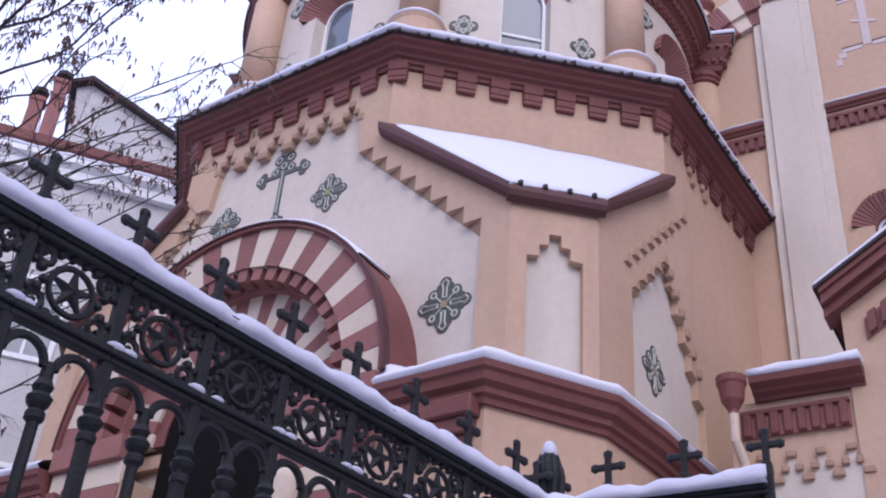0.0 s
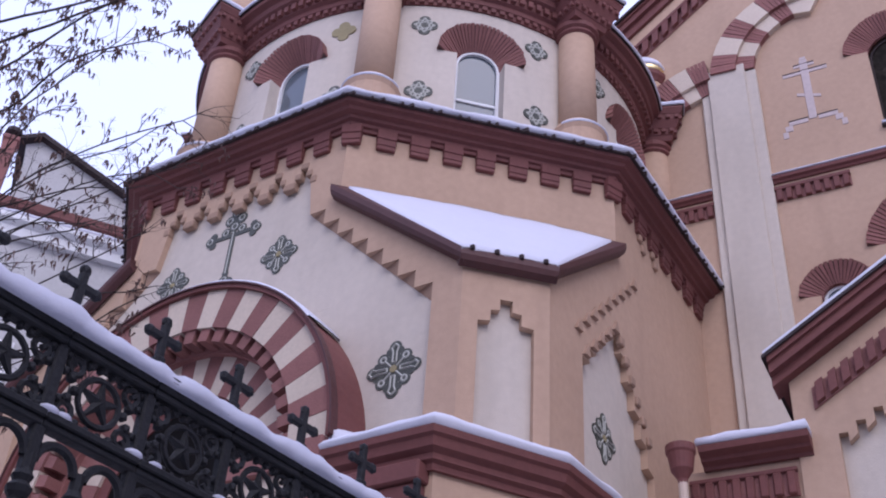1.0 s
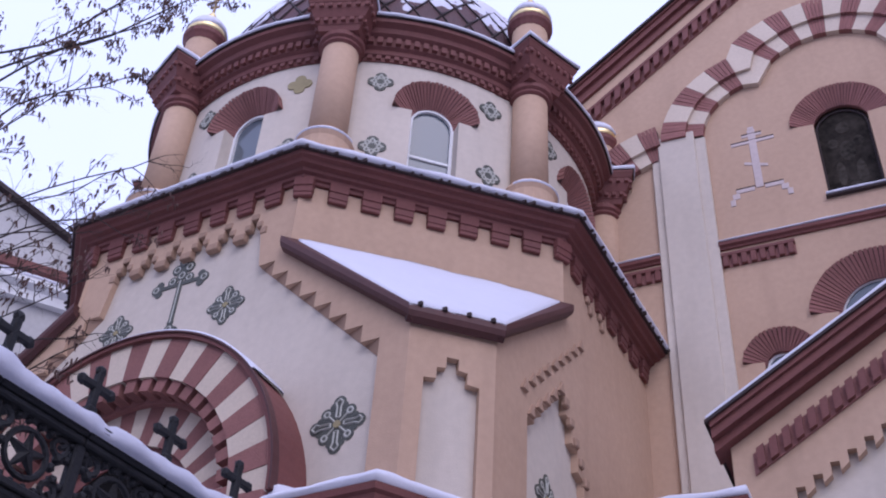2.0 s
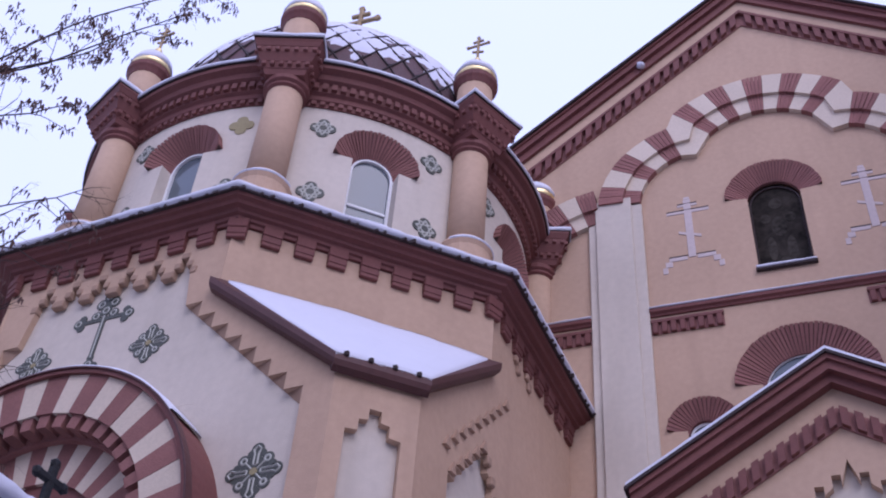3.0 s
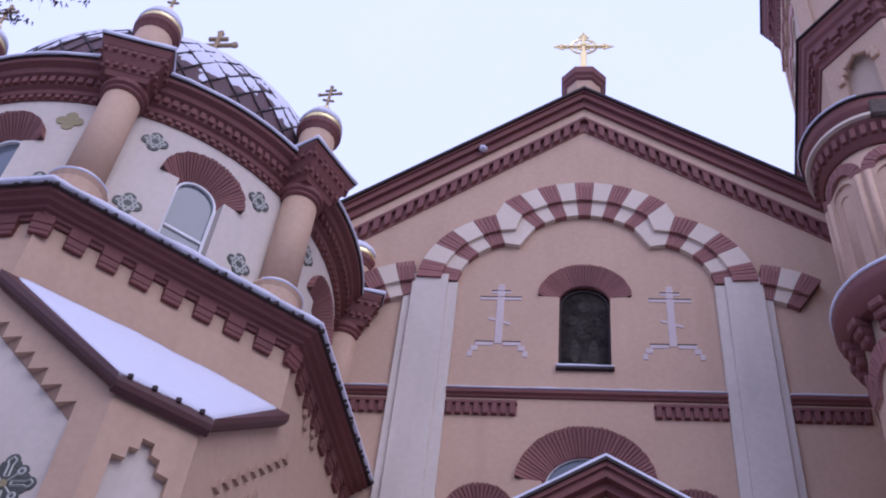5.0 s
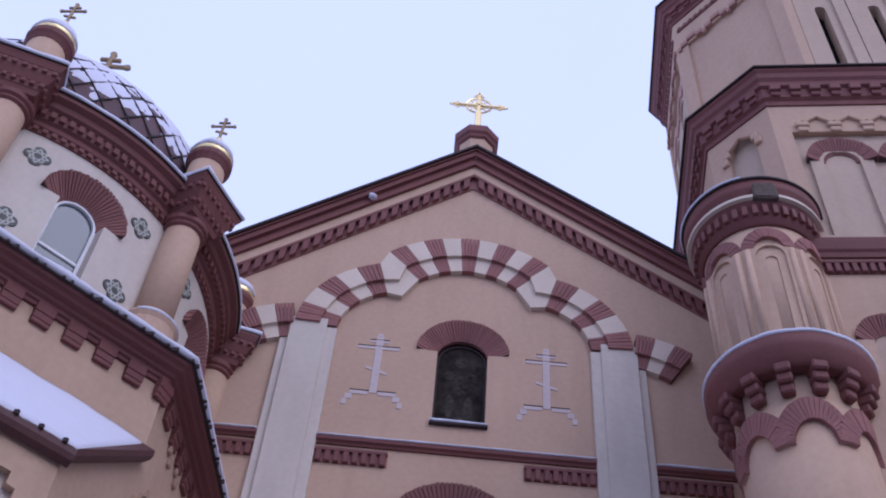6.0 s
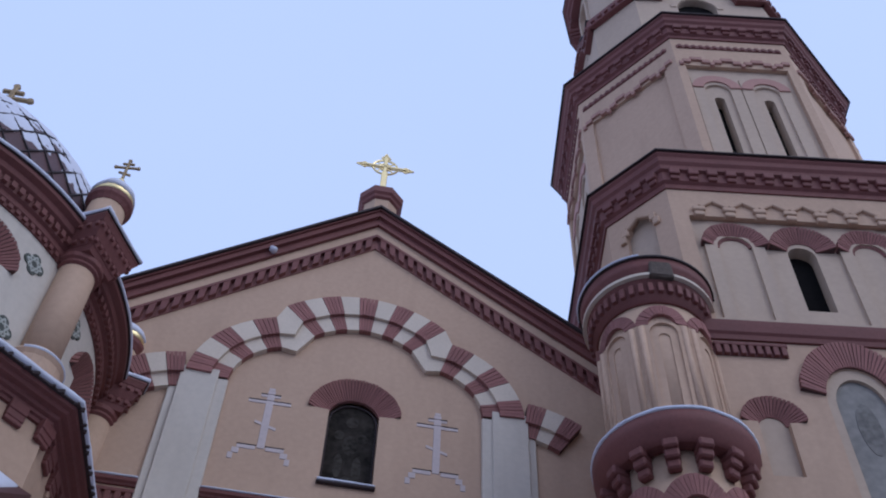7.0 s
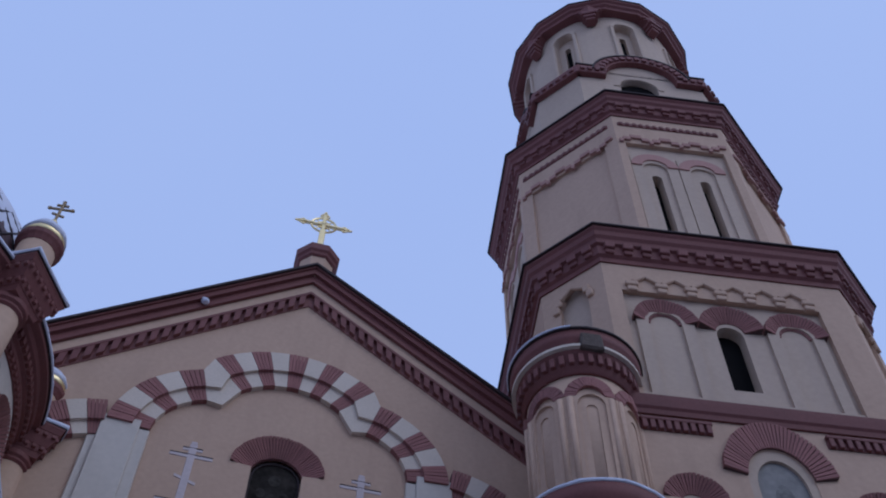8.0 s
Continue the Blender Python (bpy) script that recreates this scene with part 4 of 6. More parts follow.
def nave_front():
    wall_top = lambda x: 25.36 - fall(x)
    out = [(FARL, 0), (FARR, 0), (FARR, wall_top(FARR)), (0, 25.36), (FARL, wall_top(FARL))]
    holes = [headed(0, .52, 16.42, 18.34, .94, 5, 175), headed(0, .78, 11.5, 13.70, 1.23, 5, 175), headed(-1.86, .30, 11.5, 12.98, .63, 4, 176), headed(1.86, .30, 11.5, 12.98, .63, 4, 176)]
    bm = bmesh.new()
    holed(bm, out, holes, 0.0, 0.6)
    part("wall", bm, PINK, nave, "pink plastered gable wall")
    bm = bmesh.new()
    prism(bm, [(FARL, 0), (FARR, 0), (FARR, wall_top(FARR)), (0, 25.36), (FARL, wall_top(FARL))], 0.7, 14.0)
    part("wall_behind", bm, PINK, nave, "")
    # roof slabs
    bm = bmesh.new()
    rake(bm, APEX - .02, APEX + .06, -.36, 14.2, left=FARL - .4, right=FARR + .4)
    part("roof", bm, TIN, nave, "dark tin roof edge")
    bm = bmesh.new()
    rake(bm, APEX + .06, APEX + .10, -.33, 14.0, left=FARL - .3, right=FARR + .3)
    part("snow_layer", bm, SNOW, nave, "thin snow on the roof")
    # raking cornice in steps
    for i, (z0, z1, y0) in enumerate(((25.40, 25.48, -.29), (25.22, 25.42, -.24), (24.97, 25.24, -.14))):
        bm = bmesh.new()
        rake(bm, z0, z1, y0, .2)
        part("raking_cornice", bm, MAROON, nave, "maroon raking cornice")
    bm = bmesh.new()
    rake(bm, 24.50, 24.99, -.05, .2)
    part("raking_band", bm, PINK, nave, "")
    bm = bmesh.new()
    rake(bm, 24.44, 24.53, -.15, .1)
    frieze = part("raking_frieze", bm, MAROON, nave, "maroon raking frieze with dentils")
    bm = bmesh.new()
    for sx in (-1, 1):
        for i in range(27):
            x = .10 + i * .235
            t = bmesh.new()
            prism(t, [(sx * x, 24.46 - fall(sx * x)), (sx * (x + .15), 24.46 - fall(sx * (x + .15))), (sx * (x + .15), 24.10 - fall(sx * (x + .15))), (sx * (x + .02), 24.10 - fall(sx * x))], -.14, .02)
            merge(bm, t)
    tagged(part("dentil_course", bm, MAROON, frieze, "slanting dentils"), kind="stuff")
    bm = bmesh.new()
    rake(bm, 24.07, 24.46, -.035, .05)
    part("frieze_bed", bm, BRICK, frieze, "")
    bm = bmesh.new()
    bmesh.ops.create_icosphere(bm, subdivisions=2, radius=.10)
    for v in bm.verts:
        v.co *= 1 + .5 * noise.noise(v.co * 9)
    smooth(part("snow_lump", bm, SNOW, nave, "lump of snow stuck to the cornice", Matrix.Translation((-2.40, -.22, 25.12 - fall(-2.40)))))
    # pilasters in two steps
    for sx in (-1, 1):
        bm = bmesh.new()
        a, b = sorted((sx * 2.86, sx * 3.62))
        soft_box(bm, a, b, -.16, .05, 0, 18.90, .015)
        pil = part("pilaster", bm, PALE, nave, "pale stepped pilaster")
        bm = bmesh.new()
        a, b = sorted((sx * 2.65, sx * 3.785))
        soft_box(bm, a, b, -.09, .05, 0, 18.72, .015)
        part("pilaster_step", bm, PALE, pil, "")
    # string courses with their dentil friezes
    for a, b in ((-2.65, 2.65), (-6.6, -3.785), (3.785, 6.4)):
        bm = bmesh.new()
        prism_x(bm, [(.02, 15.65), (-.04, 15.65), (-.06, 15.69), (-.11, 15.72), (-.12, 15.79), (.02, 15.81)], a, b)
        s = part("string_course", bm, MAROON, nave, "maroon string course with a line of snow")
        bm = bmesh.new()
        snow_bar(bm, (a, -.07, 15.80), (b, -.07, 15.80), .07, .045, side=(0, 1, 0), seed=a)
        smooth(part("snow_line", bm, SNOW, s, "thin line of snow"))
    for a, b in ((-2.65, -1.28), (1.28, 2.65), (-5.6, -3.785), (3.785, 5.2)):
        bm = bmesh.new()
        box(bm, a, b, -.02, .02, 15.22, 15.52)
        f = part("frieze_panel", bm, BRICK, nave, "maroon dentil frieze")
        bm = bmesh.new()
        soft_box(bm, a, b, -.09, .02, 15.46, 15.54, .01)
        n = int((b - a) / .165)
        for i in range(n):
            x = a + (b - a) * (i + .5) / n
            soft_box(bm, x - .055, x + .055, -.085, .02, 15.22, 15.47, .012)
        tagged(part("dentil_course", bm, MAROON, f), kind="stuff")


nave_front()


def striped(parent, m, cx, cz, a0, a1, count, first_red, r, y):
    """Alternating brick and cream voussoirs in two orders, r = (inner, middle, outer)."""
    step = (a1 - a0) / count
    for i in range(count):
        b0, b1 = a0 + step * i, a0 + step * (i + 1)
        red = (i % 2 == 0) == first_red
        for r0, r1, y0 in ((r[0], r[1], y + .08), (r[1], r[2], y)):
            bm = bmesh.new()
            if red:
                brick_ring(bm, cx, cz, r0, r1, b0, b1, y0 - .008, .05, 5, gap=.13)
                part("voussoir", bm, BRICK, parent, "voussoir of five red bricks", m)
            else:
                arc_block(bm, cx, cz, r0, r1, b0 + .1, b1 - .1, y0, .05, 2)
                part("voussoir", bm, CREAM, parent, "cream voussoir", m)
    bm = bmesh.new()
    arc_block(bm, cx, cz, r[0] + .01, r[2] - .015, a0, a1, y + .10, .04, 16)
    part("mortar_bed", bm, MORTAR, parent, "", m)


RELIEF = material('pale_relief_paint', (0.53, 0.44, 0.42), 0.85, 0.1, 12, 1.0, 0.2)


def nave_ornament():
    m = Matrix()
    y = -.20
    striped(nave, m, 0, 19.28, 47, 133, 9, True, (1.58, 2.02, 2.62), y)
    for sx in (-1, 1):
        if sx < 0:
            striped(nave, m, -1.36, 18.66, 106, 177, 5, True, (1.31, 1.66, 2.18), y)
        else:
            striped(nave, m, 1.36, 18.66, 3, 74, 5, True, (1.31, 1.66, 2.18), y)
        # the cream block at each cusp
        for poly, yy in (([(1.08, 20.43), (1.40, 19.86), (1.72, 19.92), (1.82, 20.26), (1.38, 20.76)], y + .08), ([(1.38, 20.76), (1.50, 20.30), (1.82, 20.26), (1.96, 20.76), (1.79, 21.20)], y)):
            bm = bmesh.new()
            p = [(sx * x, z) for x, z in poly]
            prism(bm, p if sx > 0 else p[::-1], yy, .05)
            part("cusp_block", bm, CREAM, nave, "cream cusp block")
        # springing of the arch of the next bay
        if sx < 0:
            striped(nave, m, -3.3, 16.6, 97, 124, 3, True, (1.75, 2.1, 2.65), y)
        else:
            striped(nave, m, 3.3, 16.6, 56, 83, 3, True, (1.75, 2.1, 2.65), y)
    # icon niche
    brick_arch(nave, m, 0, 18.34, .60, .97, 5, 175, -.08, 38, label="arch of red bricks over the icon", soffit=.14)
    bm = bmesh.new()
    prism(bm, arched(0, .54, 16.4, 18.32, 14), .27, .33)
    icon = part("icon", bm, ICON, nave, "dark round-headed painted panel in a niche")
    bm = bmesh.new()
    holed(bm, arched(0, .515, 16.43, 18.32, 14), [arched(0, .475, 16.47, 18.32, 14)], .23, .28)
    part("icon_frame", bm, TIN, icon, "dark metal frame")
    for k, (cx, cz, rx, rz) in enumerate(((0, 18.36, .13, .16), (-.24, 17.98, .10, .13), (.24, 17.94, .10, .14), (0, 17.72, .15, .28), (-.2, 17.16, .09, .32), (.18, 17.10, .10, .34), (.02, 16.74, .13, .18))):
        bm = bmesh.new()
        prism(bm, [(cx + rx * math.cos(6.2832 * i / 12), cz + rz * math.sin(6.2832 * i / 12)) for i in range(12)], .262 + .001 * k, .275)
        part("icon_relief", bm, ICON_TAN, icon, "dull plain shape")
    bm = bmesh.new()
    soft_box(bm, -.57, .57, -.09, .27, 16.37, 16.43, .01)
    sill = part("icon_sill", bm, TIN, nave, "dark sill with a strip of snow")
    bm = bmesh.new()
    snow_bar(bm, (-.56, -.01, 16.43), (.56, -.01, 16.43), .085, .07, side=(0, 1, 0), seed=8)
    smooth(part("snow_line", bm, SNOW, sill, "strip of snow"))
    # white relief crosses
    for cx in (-1.73, 1.73):
        bm = bmesh.new()
        soft_box(bm, cx - .075, cx + .075, -.016, .02, 17.05, 18.66, .006)
        part_cross = part("relief_cross", bm, RELIEF, nave, "white plaster relief cross with steps")
        for x0, x1, z0, z1 in ((-.43, .43, 18.28, 18.36), (-.20, .20, 18.47, 18.54), (-.46, -.1, 17.0, 17.10), (.1, .46, 17.0, 17.10), (-.54, -.40, 16.86, 17.0), (.40, .54, 16.86, 17.0), (-.60, -.50, 16.70, 16.86), (.50, .60, 16.70, 16.86), (-.06, .06, 18.66, 18.74)):
            bm = bmesh.new()
            soft_box(bm, cx + x0, cx + x1, -.013, .02, z0, z1, .005)
            part("cross_bar", bm, RELIEF, part_cross, "")
        bm = bmesh.new()
        prism(bm, [(cx - .22, 17.72), (cx + .22, 17.56), (cx + .22, 17.63), (cx - .22, 17.79)], -.014, .02)
        part("cross_bar", bm, RELIEF, part_cross, "")
        # shading along the bar tops, added as thin dark strips
        for x0, x1, z in ((-.43, .43, 18.365), (-.20, .20, 18.545), (-.46, -.08, 17.105), (.08, .46, 17.105)):
            bm = bmesh.new()
            box(bm, cx + x0, cx + x1, -.02, .0, z, z + .012)
            part("weathered_edge", bm, TIN, part_cross, "dark strip for the shading along the upper edge")
    # windows behind the porch gable
    brick_arch(nave, m, 0, 13.70, .80, 1.26, 5, 175, -.10, 42, label="arch of red bricks set on edge", soffit=.16)
    for cx in (-1.86, 1.86):
        brick_arch(nave, m, cx, 12.98, .34, .66, 4, 176, -.09, 22, label="arch of red bricks set on edge", soffit=.12)
    for cx, h, sp, z0 in ((0, .78, 13.72, 11.5), (-1.86, .30, 12.98, 11.5), (1.86, .30, 12.98, 11.5)):
        bm = bmesh.new()
        holed(bm, arched(cx, h, z0, sp, 14), [arched(cx, h - .07, z0 + .07, sp, 14)], .20, .28)
        w = part("window", bm, WHITE, nave, "white-framed round-headed window")
        bm = bmesh.new()
        prism(bm, arched(cx, h - .06, z0 + .05, sp, 14), .235, .245)
        part("pane", bm, GLASS, w, "")
    # pedestal with the great gilt cross
    mp = Matrix.Translation((0, .25, 0)) @ turned(22.5)
    bm = bmesh.new()
    lathe(bm, [(.46, 25.2), (.46, 26.16)], n=8)
    ped = part("pedestal", bm, PINK, nave, "pink pedestal with a maroon cap on the ridge", mp)
    bm = bmesh.new()
    lathe(bm, [(.47, 26.06), (.53, 26.10), (.55, 26.18), (.61, 26.24), (.62, 26.46), (.60, 26.50), (.20, 26.62)], n=8)
    part("pedestal_cap", bm, MAROON, ped, "maroon moulded cap", mp)
    bm = bmesh.new()
    mc = Matrix.Translation((0, .25, 0))
    zc = 28.29
    soft_box(bm, -.085, .085, -.06, .06, 26.55, zc - .30, .015)
    soft_box(bm, -.05, .05, -.05, .05, zc - .32, 28.80, .012)
    soft_box(bm, -.60, .60, -.05, .05, zc - .04, zc + .04, .012)
    # pointed trefoil ends, pierced
    for a in (0, 90, 180):
        t = bmesh.new()
        for sx in (-1, 1):
            for p, q in (((.50, .0), (.60, .125)), ((.60, .125), (.70, .05)), ((.70, .05), (.83, 0.0))):
                rod(t, (p[0], 0, sx * p[1]), (q[0], 0, sx * q[1]), .028, n=5)
        prism(t, [(.55, 0), (.62, -.06), (.70, 0), (.62, .06)], -.03, .03)
        merge(bm, t, Matrix.Translation((0, 0, zc)) @ Matrix.Rotation(radians(-a), 4, "Y") @ Matrix.Translation((-.14 if a == 90 else -.03, 0, 0)))
    ring_tube(bm, Matrix.Translation((0, 0, zc)), .35, .032, 24, 5)
    ring_tube(bm, Matrix.Translation((0, 0, zc)), .17, .024, 16, 5)
    for a in range(4):
        t = radians(45 + 90 * a)
        rod(bm, (0, 0, zc), (.34 * math.cos(t), 0, zc + .34 * math.sin(t)), .026, .016, 5)
    part("gilt_cross", bm, GOLD, nave, "large gilt cross with a ring and pointed trefoil ends", mc)


nave_ornament()

# ---- the gabled porch ----
porch = thing("porch", pose(0.2, -4.2, 0), "pink gabled porch with maroon cornices and a stepped frieze", "building")


def porch_front():
    s = .63
    h = 2.52
    top = lambda x: 10.86 - s * abs(x)
    bm = bmesh.new()
    zig = []
    n = 9
    for i in range(n):
        x = -2.02 + i * 2.02 / n
        w = 2.02 / n
        z = 8.12 + (i + 1) * s * w * .98 + .05
        zig += [(x, z - .14), (x, z + .03), (x + w * .5, z + .03), (x + w * .5, z - .10)]
    hole = [(-2.02, 3.5)] + [(x, z) for x, z in zig] + [(0, 9.66)] + [(-x, z) for x, z in zig[::-1]] + [(2.02, 3.5)]
    outer = [(-h, 0), (h, 0), (h, top(h)), (0, top(0)), (-h, top(h))]
    holed(bm, outer, [hole], .30, .42)
    part("wall_surround", bm, PINK, porch, "pink gable surround with a stepped edge")
    bm = bmesh.new()
    prism(bm, [(-h, 0), (h, 0), (h, top(h) - .05), (0, top(0) - .05), (-h, top(h) - .05)], .425, 4.1)
    part("wall", bm, PALE, porch, "pale plastered gable field")
    for z0, z1, y0 in ((11.02, 11.10, -.02), (10.88, 11.03, .03), (10.74, 10.90, .14)):
        bm = bmesh.new()
        for sx in (-1, 1):
            e = 2.70
            prism(bm, [(0, z1), (sx * e, z1 - s * e), (sx * e, z0 - s * e), (0, z0)], y0, .5 if z0 < 10.9 else 4.1)
        part("raking_cornice", bm, MAROON, porch, "maroon raking cornice")
    bm = bmesh.new()
    for sx in (-1, 1):
        e = 2.76
        prism(bm, [(0, 11.15), (sx * e, 11.15 - s * e), (sx * e, 11.10 - s * e), (0, 11.10)], -.06, 4.15)
    part("roof", bm, TIN, porch, "dark tin roof edge")
    bm = bmesh.new()
    for sx in (-1, 1):
        rows = []
        e = 2.74
        for i in range(41):
            x = e * i / 40
            z = 11.15 - s * x
            w = 1 + .35 * noise.noise(Vector((x * 2, sx, 3)))
            rows.append([bm.verts.new((sx * x, yy, z + hh * w)) for yy, hh in ((-.04, 0), (-.05, .05), (.06, .10), (1.0, .13), (4.1, .13))])
        for a, b in zip(rows, rows[1:]):
            for i in range(4):
                bm.faces.new((a[i], a[i + 1], b[i + 1], b[i]))
    smooth(part("snow_layer", bm, SNOW, porch, "snow on the porch roof"))
    # dentil course along the rakes
    bm = bmesh.new()
    for sx in (-1, 1):
        prism(bm, [(0, 10.42), (sx * 2.25, 10.42 - s * 2.25), (sx * 2.25, 10.12 - s * 2.25), (0, 10.12)], .27, .36)
    f = part("raking_frieze", bm, BRICK, porch, "maroon raking frieze with dentils")
    bm = bmesh.new()
    for sx in (-1, 1):
        for i in range(13):
            x = .03 + i * .172
            prism(bm, [(sx * x, 10.42 - s * x), (sx * (x + .10), 10.42 - s * (x + .10)), (sx * (x + .10), 10.14 - s * (x + .10)), (sx * x, 10.14 - s * x)], .19, .30)
    tagged(part("dentil_course", bm, MAROON, f), kind="stuff")
    # stub wall that ties the porch to the chapel, with its snowy ledge
    bm = bmesh.new()
    box(bm, -4.05, -2.44, .345, 4.0, 0, 8.12)
    part("link_wall", bm, PINK, porch, "pink link wall")
    bm = bmesh.new()
    prism_x(bm, [(.4, 8.10), (.28, 8.10), (.26, 8.14), (.17, 8.17), (.15, 8.21), (.04, 8.25), (.02, 8.33), (.4, 8.36)], -3.70, -2.34)
    led = part("link_ledge", bm, MAROON, porch, "maroon ledge under snow")
    bm = bmesh.new()
    snow_cap(bm, [(-3.72, .01), (-2.33, .01), (-2.36, 1.2), (-3.72, 1.2)], 8.34, .12, 4)
    smooth(part("snow_layer", bm, SNOW, led, "snow on the ledge"))
    bm = bmesh.new()
    hull(bm, [(-3.72, .8, 8.3), (-2.5, .8, 8.3), (-2.5, 2.4, 8.3), (-3.6, 2.4, 8.3), (-3.3, 1.0, 8.82), (-2.5, 1.0, 8.98), (-2.5, 2.4, 9.25), (-3.25, 2.4, 9.15)])
    part("snow_heap", bm, SNOW, led, "snow heaped against the porch wall")
    bm = bmesh.new()
    box(bm, -3.90, -2.57, .30, .35, 7.62, 7.98)
    f = part("frieze_panel", bm, BRICK, porch, "maroon dentil frieze")
    bm = bmesh.new()
    soft_box(bm, -3.90, -2.56, .25, .33, 7.92, 7.98, .01)
    for i in range(8):
        x = -3.82 + i * .168
        soft_box(bm, x - .055, x + .055, .24, .33, 7.62, 7.93, .02)
    tagged(part("dentil_course", bm, MAROON, f), kind="stuff")
    # stepped frieze: pale field behind a pink edge of small stepped arches
    bm = bmesh.new()
    low = [(-3.86, 6.2), (-2.44, 6.2)]
    edge = []
    for i in range(4):
        x = -2.44 - .355 * i
        edge += [(x, 7.0), (x - .06, 7.0), (x - .06, 7.13), (x - .13, 7.13), (x - .13, 7.32), (x - .225, 7.32), (x - .225, 7.13), (x - .295, 7.13), (x - .295, 7.0)]
    prism(bm, low + edge + [(-3.86, 7.0)], .325, .343)
    part("frieze_field", bm, PALE, porch, "pale field with a stepped head")
    for i in range(4):
        x = -2.44 - .355 * i
        for x0, x1, z in ((-.06, .06, 6.98), (-.13, -.06, 7.12), (-.225, -.13, 7.30), (-.295, -.225, 7.12)):
            bm = bmesh.new()
            soft_box(bm, x + x0 - .01, x + x1 + .01, .27, .345, z, z + .09, .012)
            part("step_block", bm, OCHRE, porch, "ochre step")


porch_front()


def downpipe():
    p = thing("downpipe", pose(-3.66, -4.38, .12), "cream downpipe with a maroon hopper head on the chapel corner", "downpipe")
    bm = bmesh.new()
    lathe(bm, [(.05, 7.56), (.065, 7.68), (.14, 7.80), (.17, 8.00), (.19, 8.03), (.19, 8.12), (.15, 8.12)], n=18)
    part("hopper", bm, MAROON, p, "maroon hopper head")
    bm = bmesh.new()
    rod(bm, (0, 0, 7.66), (0, 0, 7.25), .06, n=10)
    rod(bm, (0, 0, 7.27), (.06, .12, 7.0), .06, n=10)
    rod(bm, (.06, .12, 7.02), (.06, .12, -.12), .06, n=10)
    part("pipe", bm, PIPE, p)


downpipe()

# ---- the bell tower ----
TW = pose(9.177, -0.498, 0, 0, 0, -7.4)
tower = thing("bell_tower", TW, "tall pink bell tower with maroon cornices and slit openings", "tower")
H1, K1, H2 = 3.855, 1.134, 3.81
SH2, SH3 = Matrix.Translation((0, 0, 0)), Matrix.Translation((.02, 0, 0))

P1, P2 = chamfered(H1, K1), chamfered(H2, H2 * (1 - T8))


def cornice(parent, plan, z, out, aside, height=1.25, snow=True):
    bm = bmesh.new()
    k = height
    moulding(bm, plan, [(-.3, z - k), (.04, z - k), (.05, z - k * .86), (.12, z - k * .80), (.13, z - k * .50), (.2, z - k * .46), (.22, z - k * .34), (out * .8, z - k * .26), (out * .86, z - k * .12), (out, z - k * .06), (out, z), (-.3, z + .02)])
    c = part("cornice", bm, MAROON, parent, "maroon moulded cornice", aside)
    n = len(plan)
    bm = bmesh.new()
    soft_box(bm, -.12, .12, -.24, 0, z - k * .66, z - k * .44, .02)
    soft_box(bm, -.10, .10, -.18, 0, z - k * .80, z - k * .65, .02)
    me = meshed("corbel", bm, MAROON)
    for i in range(n):
        a, b = Vector(plan[i]), Vector(plan[(i + 1) % n])
        d = (b - a).normalized()
        ang = math.degrees(math.atan2(d.y, d.x))
        num = max(3, int((b - a).length / .40))
        m = aside @ Matrix.Translation((a.x, a.y, 0)) @ turned(ang)
        for j in range(num):
            x = (b - a).length * (j + .5) / num
            part("corbel", me, MAROON, c, "", m @ Matrix.Translation((x, 0, 0)))
    bm = bmesh.new()
    moulding(bm, plan, [(out - .05, z + .005), (out + .06, z + .01), (out + .06, z + .05), (-.2, z + .4), (-.25, z + .3)])
    r = part("eaves_sheet", bm, TIN, parent, "dark tin eaves", aside)
    if snow:
        bm = bmesh.new()
        moulding(bm, plan, [(out - .02, z + .052), (out + .02, z + .07), (out - .08, z + .14), (-.2, z + .46), (-.25, z + .36)])
        part("snow_layer", bm, SNOW, r, "thin snow on the eaves", aside)
    return c


